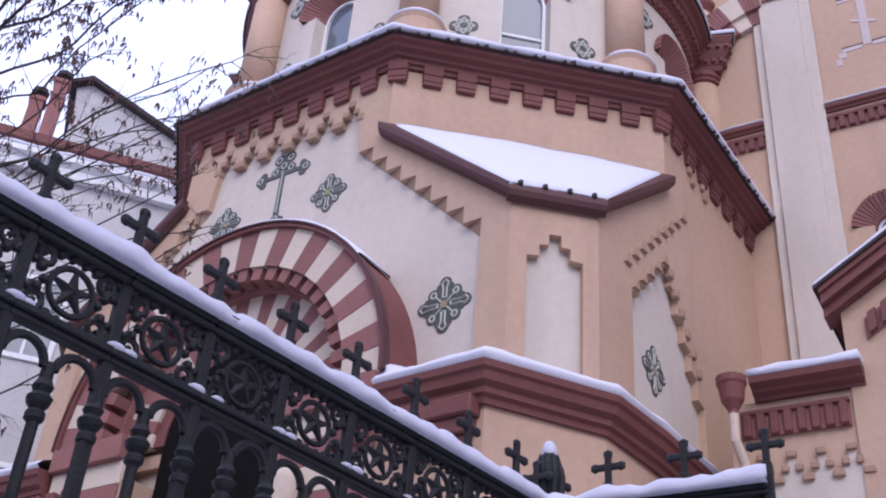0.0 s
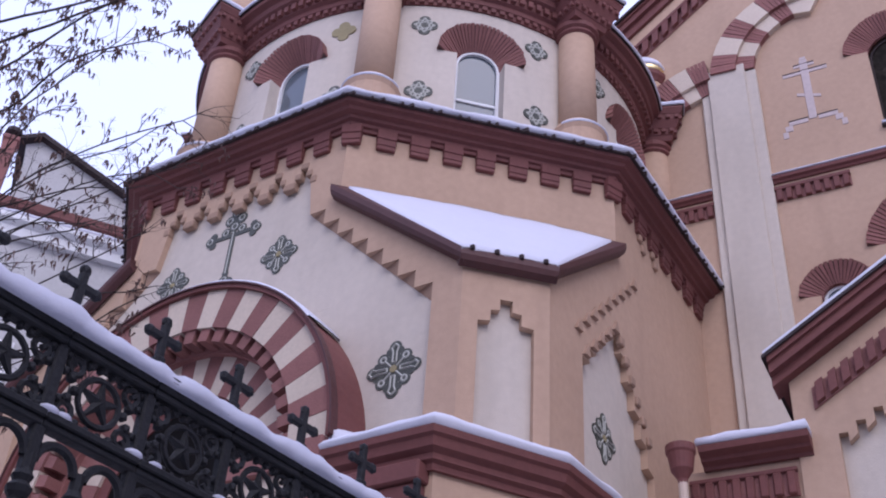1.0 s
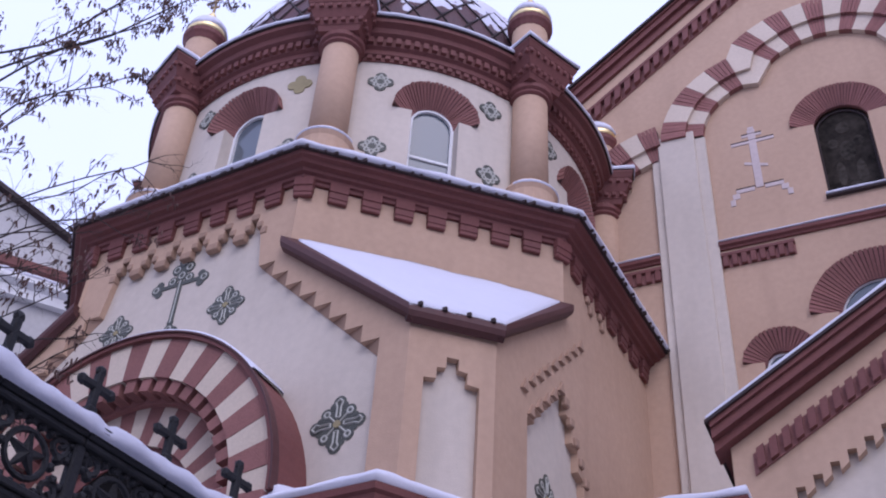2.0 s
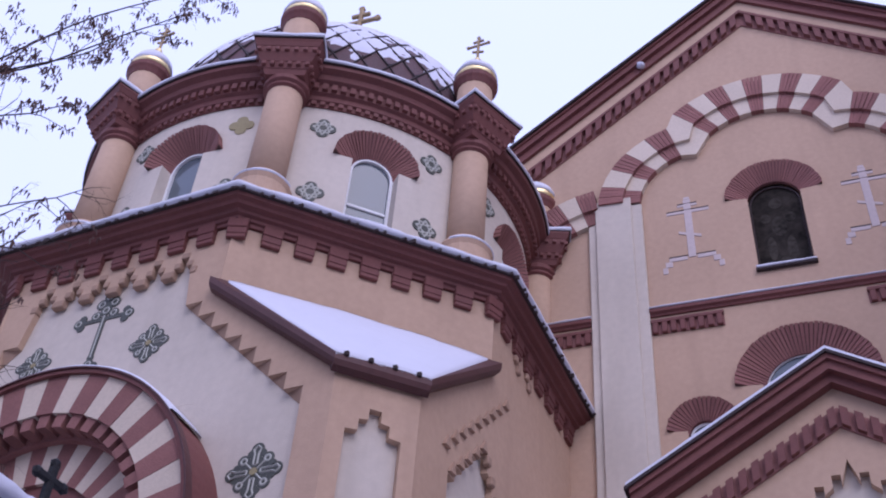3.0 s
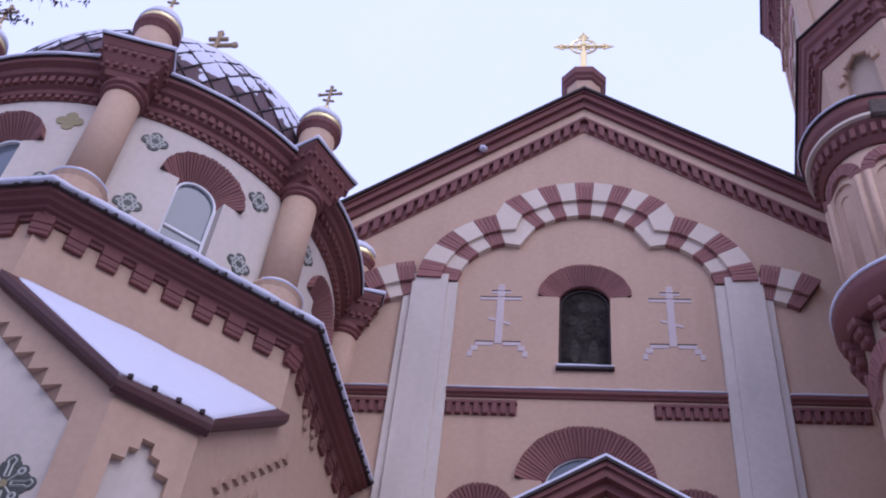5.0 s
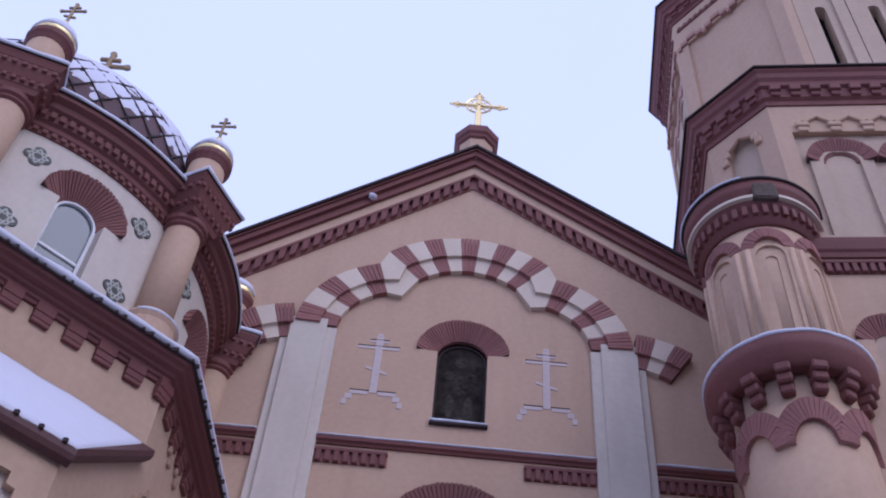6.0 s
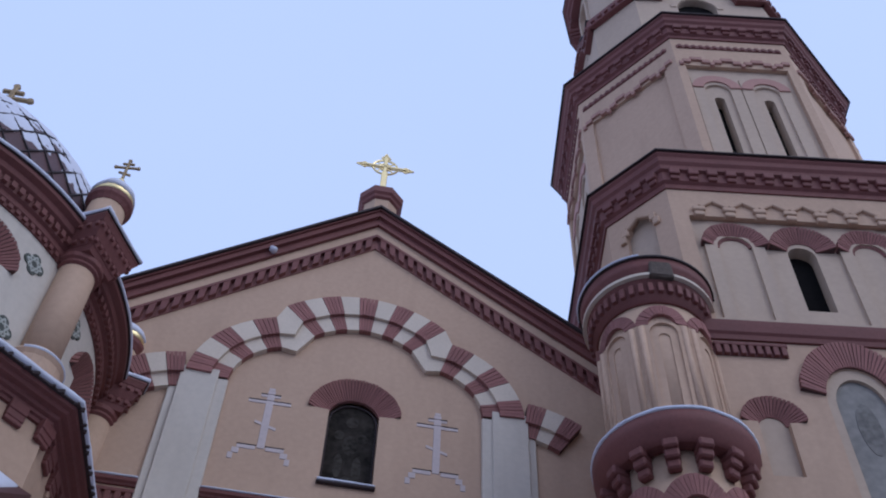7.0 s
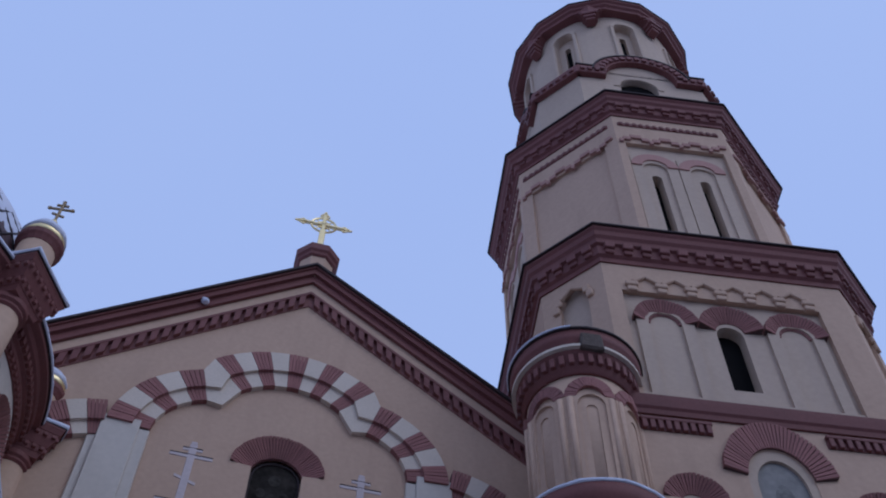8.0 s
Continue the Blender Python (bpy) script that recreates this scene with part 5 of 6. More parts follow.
def tower_body():
    hole = arched(-.17, .29, 18.75, 20.55)
    half = H1 - K1
    face = [(-half, 0), (half, 0), (half, 22.9), (-half, 22.9)]
    # the core is coloured near-black in place of an unlit inside
    bm = bmesh.new()
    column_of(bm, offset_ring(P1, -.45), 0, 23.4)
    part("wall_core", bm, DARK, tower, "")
    # belfry storey: wall fields
    panel = [(-2.36, 18.15), (2.0, 18.15), (2.0, 21.66), (-2.36, 21.66)]
    for k in (0, 2, 4, 6):
        bm = bmesh.new()
        holes = [panel, headed(-1.84, .27, 14.3, 15.50, .55, 4, 176), headed(1.52, .27, 14.3, 15.50, .55, 4, 176), arched(-.17, .62, 12.6, 16.05, 14, .92)]
        if k == 6:
            panel2 = [(-2.2, 18.15), (2.2, 18.15), (2.2, 21.66), (-2.2, 21.66)]
            holes = [panel2, headed(-1.84, .27, 14.3, 15.50, .55, 4, 176), headed(1.52, .27, 14.3, 15.50, .55, 4, 176)]
        holed(bm, face, holes, 0, .12)
        part("wall", bm, PINK, tower, "pink plaster wall with recessed fields", face_of(k, H1))
        bm = bmesh.new()
        holed(bm, [(-half, 0), (half, 0), (half, 22.9), (-half, 22.9)], [hole], .122, .44)
        part("wall_field", bm, FIELD, tower, "pale plaster field with a narrow belfry opening", face_of(k, H1))
    for k in (1, 3, 5, 7):
        w = K1 / math.sqrt(2)
        bm = bmesh.new()
        nic = [(-.36, 19.2), (.36, 19.2), (.36, 21.86), (.24, 22.05), (.24, 22.16), (0, 22.40), (-.24, 22.16), (-.24, 22.05), (-.36, 21.86)]
        holed(bm, [(-w, 0), (w, 0), (w, 22.9), (-w, 22.9)], [nic], 0, .14)
        part("wall", bm, PINK, tower, "pink corner wall with a blind niche", face_of(k, H1 * math.sqrt(2) - w))
        bm = bmesh.new()
        prism(bm, [(-w, 0), (w, 0), (w, 22.9), (-w, 22.9)], .142, .3)
        part("wall_field", bm, FIELD, tower, "", face_of(k, H1 * math.sqrt(2) - w))
        for sx in (-1, 1):
            for x0, x1, z0, z1, lean in ((-.08, .08, 21.62, 21.84, 0), (-.08, .08, 21.83, 22.06, 0), (-.06, .06, 22.05, 22.47, 55)):
                bm = bmesh.new()
                soft_box(bm, x0, x1, -.08, .02, 0, z1 - z0, .02)
                at_x = .43 if z0 < 21.7 else .36 if z0 < 21.9 else .31
                part("hood_block", bm, PINK, tower, "", face_of(k, H1 * math.sqrt(2) - w) @ Matrix.Translation((sx * at_x, 0, z0)) @ Matrix.Rotation(radians(-sx * lean), 4, "Y"))
    cornice(tower, P1, 23.63, .35, Matrix(), 1.0)
    for k in (0, 6):
        m = face_of(k, H1)
        for cx in (-1.55, -.15, 1.25):
            brick_arch(tower, m, cx, 20.66, .36, .69, 4, 176, -.06, 26, label="arch of red bricks set on edge", soffit=.10)
        # dark sheet in the opening, painted as its deep shade
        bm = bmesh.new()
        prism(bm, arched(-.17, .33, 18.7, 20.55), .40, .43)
        part('belfry_opening', bm, DARK, tower, 'dark sheet for the shade in the belfry opening', m)
        # recessed blind fields left and right of the opening
        for cx in (-1.55, 1.25):
            bm = bmesh.new()
            holed(bm, [(cx - .62, 18.3), (cx + .62, 18.3), (cx + .62, 21.0), (cx - .62, 21.0)], [arched(cx, .36, 18.32, 20.66)], .05, .123)
            part("blind_arch", bm, FIELD, tower, "pale blind arch", m)
        bm = bmesh.new()
        prism(bm, [(-2.36, 18.06), (2.0, 18.06), (2.0, 18.30), (-2.36, 18.30)], .03, .12)
        part("sill_band", bm, FIELD, tower, "", m)
        # hanging frieze of small pointed arches
        for i in range(7):
            x = -2.13 + i * .653
            bm = bmesh.new()
            soft_box(bm, x - .11, x + .11, -.07, .05, 21.62, 21.77, .02)
            soft_box(bm, x - .14, x + .14, -.09, .05, 21.79, 21.93, .02)
            if i < 6:
                for sx in (-1, 1):
                    arm = bmesh.new()
                    soft_box(arm, -.055, .055, -.08, .05, 0, .40, .02)
                    merge(bm, arm, Matrix.Translation((x + .327 - sx * .30, 0, 21.95)) @ Matrix.Rotation(radians(sx * 52), 4, "Y"))
            part("frieze_arch", bm, PINK, tower, "pink pointed frieze arch", m)
        bm = bmesh.new()
        prism_x(bm, [(.02, 17.58), (-.05, 17.58), (-.07, 17.69), (-.11, 17.74), (-.14, 17.92), (-.15, 18.02), (.02, 18.06)], -half - .1, half + .1)
        part("string_course", bm, MAROON, tower, "maroon string course", m)
        for a, b in ((-2.57, -1.22), (.93, 2.45)):
            bm = bmesh.new()
            soft_box(bm, a, b, -.10, .02, 17.38, 17.46, .01)
            box(bm, a, b, -.02, .02, 17.16, 17.40)
            for i in range(9):
                x = a + (b - a) * (i + .5) / 9
                soft_box(bm, x - .05, x + .05, -.09, .02, 17.16, 17.40, .012)
            part("dentil_frieze", bm, MAROON, tower, "maroon dentil frieze", m)
        tall = Matrix.Translation((0, 0, 16.1)) @ Matrix.Diagonal((1, 1, 1.42, 1)) @ Matrix.Translation((0, 0, -16.1))
        ring = brick_arch(tower, m, -.17, 16.1, .62, 1.06, 9, 171, -.10, 38, label="tall arch of red bricks set on edge")
        for ob in (ring, *ring.children):
            ob.data.transform(tall)
        for cx in (-1.84, 1.52):
            brick_arch(tower, m, cx, 15.50, .29, .57, 4, 176, -.08, 22, label="arch of red bricks set on edge", soffit=.1)
        bm = bmesh.new()
        holed(bm, arched(-.17, .62, 12.6, 16.05, 14, .92), [arched(-.17, .46, 12.7, 16.0, 14, .72)], .02, .11)
        fr = part("panel_frame", bm, FIELD, tower, "pale pointed frame", m)
        bm = bmesh.new()
        prism(bm, arched(-.17, .47, 12.7, 16.0, 14, .73), .085, .118)
        part("grey_panel", bm, GREYSTONE, fr, "worn grey painted panel", m)
        bm = bmesh.new()
        prism(bm, [(-.17 + .20 * math.cos(6.2832 * i / 16), 15.55 + .62 * math.sin(6.2832 * i / 16)) for i in range(16)], .076, .09)
        part("panel_relief", bm, WORNPAINT, fr, "faded plain shapes", m)


ROUGHSTONE = material("rough_dark_stone", (0.10, 0.075, 0.06), 0.95, 0.35, 14, 4.0, 0.8, bump_scale=14)
WORNPAINT = material("worn_grey_paint", (0.165, 0.15, 0.135), 0.85, 0.4, 10, 2.5, 0.3)
GREYSTONE = material("worn_grey_panel", (0.22, 0.20, 0.18), 0.8, 0.25, 6, 1.5, 0.3)
tower_body()


def tower_second():
    s = H2 * T8
    bm = bmesh.new()
    column_of(bm, offset_ring(P2, -.5), 23.5, 31.0)
    part("wall_core", bm, DARK, tower, "", SH2)
    for k in range(8):
        m = SH2 @ face_of(k, H2)
        face = [(-s, 23.4), (s, 23.4), (s, 30.6), (-s, 30.6)]
        bm = bmesh.new()
        if k % 2 == 0:
            holed(bm, face, [[(-1.36, 24.0), (1.36, 24.0), (1.36, 28.88), (-1.36, 28.88)]], 0, .12)
        else:
            holed(bm, face, [[(-1.22, 23.6), (1.18, 23.6), (1.18, 29.0), (-1.22, 29.0)]], 0, .08)
        part("wall", bm, PINK, tower, "pink plaster wall with a recessed field", m)
        bm = bmesh.new()
        if k % 2 == 0:
            holed(bm, face, [arched(-.70, .13, 23.9, 27.25), arched(.57, .13, 23.9, 27.25)], .122, .49)
            part("wall_field", bm, FIELD, tower, "pale field with two slits", m)
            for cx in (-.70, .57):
                # shade of the slit, as a near-black sheet behind it
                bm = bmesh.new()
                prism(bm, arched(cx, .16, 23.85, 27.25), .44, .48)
                part('slit', bm, DARK, tower, 'dark sheet for the shade in the slit', m)
                bm = bmesh.new()
                holed(bm, [(cx - .62, 24.0), (cx + .62, 24.0), (cx + .62, 28.3), (cx - .62, 28.3)], [arched(cx, .33, 24.02, 27.62)], .06, .124)
                part("blind_arch", bm, FIELD, tower, "pale blind arch", m)
                bm = bmesh.new()
                arc_block(bm, cx, 27.74, .34, .63, 2, 178, .02, .10, 12)
                part("arch_band", bm, BRICKPINK, tower, "faded pink arch band", m)
        else:
            prism(bm, face, .082, .3)
            part("wall_field", bm, PINK, tower, "", m)
        # wavy hanging edge and dark slot
        bm = bmesh.new()
        for i in range(29):
            x = -1.46 + i * .1025
            z = 28.84 + round(1.9 * abs(math.cos(math.pi * (x + 1.05) / .82))) * .13
            soft_box(bm, x - .055, x + .055, -.07, .03, z, z + .16, .01)
        part("wavy_edge", bm, PINKDARK, tower, "stepped wavy moulding", m)
        bm = bmesh.new()
        soft_box(bm, -1.46, 1.40, -.03, .02, 29.86, 30.02, .01)
        n = 15
        for i in range(n):
            x = -1.46 + 2.86 * (i + .5) / n
            soft_box(bm, x - .05, x + .05, -.06, .02, 29.88, 30.02, .01)
        part("dentil_frieze", bm, MAROON, tower, "maroon dentil frieze", m)
    cornice(tower, P2, 31.27, .35, SH2, .85, snow=False)


BRICKPINK = material("faded_pink_band", (0.40, 0.22, 0.18), 0.9, 0.1, 14, 1.0, 0.2)
PINKDARK = material("weathered_pink_moulding", (0.36, 0.20, 0.16), 0.9, 0.12, 14, 1.0, 0.2)
tower_second()


def tower_top():
    h, k = 3.1, 1.12
    plan, half = chamfered(h, k), h - k
    bm = bmesh.new()
    column_of(bm, offset_ring(plan, -.45), 31.3, 35.4)
    part("wall_core", bm, DARK, tower, "", SH3)
    for q in (0, 2, 4, 6):
        m = SH3 @ face_of(q, h)
        # flat shoulders, and a round hood over the opening in the middle
        lower = [(-half, 31.2), (half, 31.2), (half, 34.55)] + [(1.15 * math.cos(math.pi * i / 14), 34.70 + 1.15 * math.sin(math.pi * i / 14)) for i in range(15)] + [(-half, 34.55)]
        bm = bmesh.new()
        holed(bm, lower, [arched(-.1, .60, 32.2, 34.22, 14)], 0, .42)
        part("wall", bm, FIELD, tower, "pale wall with a round opening under a hooded cornice", m)
        # near-black sheet close behind the wall stands in for shade
        bm = bmesh.new()
        prism(bm, arched(-.1, .62, 32.1, 34.22, 14), .20, .24)
        part("opening", bm, DARK, tower, "dark round-headed sheet for the shade in the opening", m)
        bm = bmesh.new()
        arc_block(bm, -.1, 34.22, .62, .80, 0, 180, -.03, .05, 16)
        part("arch_band", bm, FIELD, tower, "", m)
        bm = bmesh.new()
        arc_block(bm, 0, 34.70, 1.13, 1.55, 4, 176, -.20, .4, 18)
        for sx in (-1, 1):
            x0, x1 = sorted((sx * 1.13, sx * (half + .08)))
            soft_box(bm, x0, x1, -.20, .4, 34.62, 35.10, .02)
        hood = part("curved_cornice", bm, MAROON, tower, "maroon cornice that arches over the opening", m)
        bm = bmesh.new()
        for i in range(15):
            a = 6 + 168 * (i + .5) / 15
            arc_block(bm, 0, 34.70, 1.22, 1.42, a - 3.4, a + 3.4, -.27, -.1)
        for sx in (-1, 1):
            for i in range(3):
                x = sx * (1.42 + .24 * i)
                soft_box(bm, x - .075, x + .075, -.27, -.1, 34.72, 34.93, .02)
        tagged(part("dentil_course", bm, MAROON, hood, "", m), kind="stuff")
        bm = bmesh.new()
        arc_block(bm, 0, 34.70, 1.55, 1.60, 8, 172, -.24, .4, 18)
        for sx in (-1, 1):
            x0, x1 = sorted((sx * 1.5, sx * (half + .12)))
            box(bm, x0, x1, -.24, .4, 35.10, 35.15)
        part("hood_sheet", bm, TIN, hood, "dark tin edge", m)
        c = SH3 @ face_of(q + 1, h * math.sqrt(2) - k / math.sqrt(2))
        w = k / math.sqrt(2)
        bm = bmesh.new()
        prism(bm, [(-w, 31.2), (w, 31.2), (w, 34.65), (-w, 34.65)], 0, .4)
        part("wall", bm, FIELD, tower, "", c)
        bm = bmesh.new()
        soft_box(bm, -w - .08, w + .08, -.20, .4, 34.62, 35.10, .02)
        band = part("corner_cornice", bm, MAROON, tower, "maroon cornice", c)
        bm = bmesh.new()
        for i in range(6):
            x = -w + 2 * w * (i + .5) / 6
            soft_box(bm, x - .075, x + .075, -.27, -.1, 34.72, 34.93, .02)
        tagged(part("dentil_course", bm, MAROON, band, "", c), kind="stuff")
    bm = bmesh.new()
    column_of(bm, offset_ring(plan, .0), 35.08, 35.2)
    part("roof", bm, TIN, tower, "dark tin roof", SH3)
    # round lantern under a many-sided cornice
    rr, turn = 2.82, turned(3.3)
    wide = math.pi / 4 * rr / 2
    ap = 2.92
    s = ap * T8
    for q in range(8):
        mt = SH3 @ turn @ turned(45 * q)
        bm = bmesh.new()
        holed(bm, [(-wide, 35.1), (wide, 35.1), (wide, 41.6), (-wide, 41.6)], [arched(0, .36, 37.0, 39.95)], 0, .3, cuts=[-wide + wide * 2 * i / 8 for i in range(1, 8)])
        bent(bm, rr)
        part("lantern_wall", bm, FIELD, tower, "pale round lantern wall with a slit in a niche", mt)
        mw = mt @ Matrix.Translation((0, -rr, 0))
        bm = bmesh.new()
        holed(bm, [(-.42, 36.9), (.42, 36.9), (.42, 40.4), (-.42, 40.4)], [arched(0, .11, 37.7, 39.60)], .26, .42)
        niche = part("niche_back", bm, FIELD, tower, "pale niche back", mw)
        # dark sheet behind the lantern niche, in place of shade
        bm = bmesh.new()
        box(bm, -.16, .16, .425, .45, 37.5, 39.9)
        part("slit", bm, DARK, niche, "dark sheet for the shade in the slit", mw)
        bm = bmesh.new()
        arc_block(bm, 0, 39.95, .37, .50, 0, 180, -.05, .08, 12)
        soft_box(bm, -.50, -.37, -.05, .08, 37.0, 39.95, .02)
        soft_box(bm, .37, .50, -.05, .08, 37.0, 39.95, .02)
        part("slit_frame", bm, FIELD, tower, "", mw)
        # arched maroon band between hanging corbels
        mf = mt @ Matrix.Translation((0, -ap, 0))
        bm = bmesh.new()
        arch = [(.98 * math.cos(math.pi * i / 14), 40.45 + .78 * math.sin(math.pi * i / 14)) for i in range(15)]
        prism(bm, [(s + .06, 40.40), (s + .06, 41.4), (-s - .06, 41.4), (-s - .06, 40.40)] + arch[::-1], -.10, .3)
        band = part("arched_band", bm, MAROON, tower, "maroon band of hanging arches", mf)
        bm = bmesh.new()
        for i in range(13):
            a = math.pi * (i + .5) / 13
            x, z = 1.02 * math.cos(a), 40.50 + .82 * math.sin(a)
            soft_box(bm, x - .07, x + .07, -.17, .05, z - .08, z + .08, .02)
        tagged(part("dentil_course", bm, MAROON, band, "", mf), kind="stuff")
        bm = bmesh.new()
        for w, d, z0, z1 in ((.16, .12, 40.12, 40.28), (.22, .18, 40.28, 40.46), (.28, .24, 40.46, 40.66)):
            soft_box(bm, -w, w, -d, .2, z0, z1, .02)
        part("corbel", bm, MAROON, band, "hanging corbel", SH3 @ turn @ turned(45 * q + 22.5) @ Matrix.Translation((0, -ap / math.cos(radians(22.5)) + .10, 0)))
    bm = bmesh.new()
    lathe(bm, [(2.3, 35.1), (2.3, 41.6)], n=24)
    part("lantern_core", bm, DARK, tower, "", SH3)
    oct_plan = [(ap / math.cos(radians(11.25)) * 1.02 * math.cos(radians(22.5 * i - 11.25)), ap / math.cos(radians(11.25)) * 1.02 * math.sin(radians(22.5 * i - 11.25))) for i in range(16)]
    bm = bmesh.new()
    moulding(bm, oct_plan, [(-.5, 41.0), (.12, 41.0), (.15, 41.12), (.24, 41.18), (.26, 41.27), (.35, 41.33), (.36, 41.42), (-.5, 41.5)])
    part("lantern_cornice", bm, MAROON, tower, "maroon many-sided cornice", SH3 @ turn)
    bm = bmesh.new()
    moulding(bm, oct_plan, [(.30, 41.42), (.40, 41.43), (.40, 41.47), (-.6, 41.9), (-.7, 41.8)])
    part("eaves_sheet", bm, TIN, tower, "dark tin eaves", SH3 @ turn)
    bm = bmesh.new()
    lathe(bm, [(2.5, 41.8), (2.35, 42.4), (2.5, 43.3), (2.2, 44.5), (1.4, 45.5), (.6, 46.4), (.15, 47.4), (.05, 48.6)], n=40)
    smooth(part("onion_dome", bm, TIN, tower, "dark onion dome", SH3))


tower_top()


def bartizan():
    m = Matrix.Translation((-3.54, -3.42, .34))
    bm = bmesh.new()
    lathe(bm, [(1.0, 8.0), (1.0, 13.9)], n=40)
    smooth_round(part("turret_base", bm, PINK, tower, "round pink turret", m))
    bm = bmesh.new()
    lathe(bm, [(1.0, 14.3), (1.0, 17.9)], n=40)
    body = smooth_round(part("turret", bm, PINK, tower, "round pink turret with blind slits", m))
    bm = bmesh.new()
    lathe(bm, [(.9, 13.85), (1.20, 13.85), (1.24, 13.92), (1.30, 13.98), (1.33, 14.10), (1.37, 14.16), (1.38, 14.40), (1.32, 14.46), (.9, 14.5)], n=48)
    bal = smooth_round(part("balcony_ring", bm, MAROON, tower, "maroon round ledge on corbels, snow on top", m))
    bm = bmesh.new()
    lathe(bm, [(1.33, 14.40), (1.395, 14.41), (1.40, 14.46), (1.30, 14.54), (1.0, 14.62), (.9, 14.6)], n=48)
    for v in bm.verts:
        v.co.z += .03 * noise.noise(v.co * 3)
    smooth(part("snow_layer", bm, SNOW, bal, "snow on the ledge", m))
    bm = bmesh.new()
    soft_box(bm, -.125, .125, -.28, .04, 13.72, 13.90, .03)
    soft_box(bm, -.12, .12, -.21, .04, 13.56, 13.73, .03)
    soft_box(bm, -.11, .11, -.13, .04, 13.40, 13.57, .03)
    me = meshed("corbel", bm, MAROON)
    for i in range(14):
        part("corbel", me, MAROON, bal, "", m @ turned(360 / 14 * i + 8) @ Matrix.Translation((0, -1.02, 0)))
    # arches round the lower body and the upper one, seven bays each
    for i in range(7):
        mm = m @ turned(360 / 7 * i - 4) @ Matrix.Translation((0, -1.0, 0))
        for cz, r0, r1, cnt in ((12.62, .30, .58, 22), (16.86, .24, .455, 22)):
            bm = bmesh.new()
            brick_ring(bm, 0, cz, r0, r1, 5, 175, -.075, .06, cnt, gap=.10)
            bed = bmesh.new()
            arc_block(bed, 0, cz, r0 + .005, r1 - .008, 5, 175, -.055, .06, 14)
            for b in (bm, bed):
                for v in b.verts:
                    v.co.z = cz + (v.co.z - cz) * (1.5 if cz < 15 else 1.12) - (.17 if cz < 15 else 0)
                wrap(b, 1.0)
            part("brick_arch", bm, BRICK, body, "arch of red bricks", mm)
            part("mortar_bed", bed, BRICKPINK, body, "", mm)
        bm = bmesh.new()
        holed(bm, [(-.445, 14.5), (.445, 14.5), (.445, 16.92), (-.445, 16.92)], [arched(0, .24, 14.62, 16.66)], -.06, .02, cuts=(-.33, 0, .33))
        wrap(bm, 1.0)
        part("bay_surround", bm, PINK, body, "", mm)
        bm = bmesh.new()
        holed(bm, [(-.25, 14.6), (.25, 14.6), (.25, 17.05), (-.25, 17.05)], [arched(0, .10, 14.85, 16.55)], -.022, .02)
        wrap(bm, 1.0)
        part("blind_slit", bm, PINK, body, "", mm)
        for sx in (-1, 1):
            bm = bmesh.new()
            lathe(bm, [(.055, 14.6), (.055, 16.84)], cx=sx * .36, cy=-.055, n=10)
            wrap(bm, 1.0)
            smooth_round(part("colonette", bm, PINK, body, "slim pink shaft", mm))
    bm = bmesh.new()
    lathe(bm, [(.9, 17.50), (1.04, 17.50), (1.05, 17.62), (1.10, 17.66), (1.11, 17.95), (1.18, 18.0), (1.18, 18.22), (1.26, 18.30), (1.28, 18.52), (.9, 18.6)], n=48)
    cap = smooth_round(part("turret_cornice", bm, MAROON, tower, "maroon round turret cornice", m))
    bm = bmesh.new()
    for i in range(40):
        t = bmesh.new()
        soft_box(t, -.05, .05, -.10, .02, 17.68, 17.93, .01)
        merge(bm, t, turned(9 * i) @ Matrix.Translation((0, -1.08, 0)))
    tagged(part("dentil_course", bm, MAROON, cap, "", m), kind="stuff")
    bm = bmesh.new()
    lathe(bm, [(1.255, 18.05), (1.262, 18.05), (1.262, 18.12), (1.255, 18.12)], n=48)
    part("pale_fillet", bm, CREAM, cap, "pale fillet", m)
    bm = bmesh.new()
    lathe(bm, [(1.25, 18.53), (1.32, 18.54), (1.32, 18.58), (.6, 19.0), (.1, 19.15)], n=48)
    roof = part("turret_roof", bm, TIN, cap, "dark tin turret roof", m)
    bm = bmesh.new()
    lathe(bm, [(1.27, 18.56), (1.335, 18.57), (1.34, 18.60), (1.15, 18.72), (.6, 19.03), (.1, 19.18)], n=36, a0=160, a1=255)
    smooth(part("snow_layer", bm, SNOW, cap, "snow on the turret roof", m))
    bm = bmesh.new()
    soft_box(bm, -.22, .22, -.255, .05, 18.0, 18.46, .03)
    for v in bm.verts:
        v.co += Vector((.04 * noise.noise(v.co * 9), .03 * noise.noise(v.co * 7), .04 * noise.noise(v.co * 8)))
    part("bare_patch", bm, ROUGHSTONE, cap, "broken cornice piece showing grey stone", m @ turned(2) @ Matrix.Translation((0, -1.02, 0)))


def wrap(bm, r):
    for v in bm.verts:
        a = v.co.x / r
        rr = r - v.co.y
        v.co.x, v.co.y = rr * math.sin(a), r - rr * math.cos(a)


bartizan()


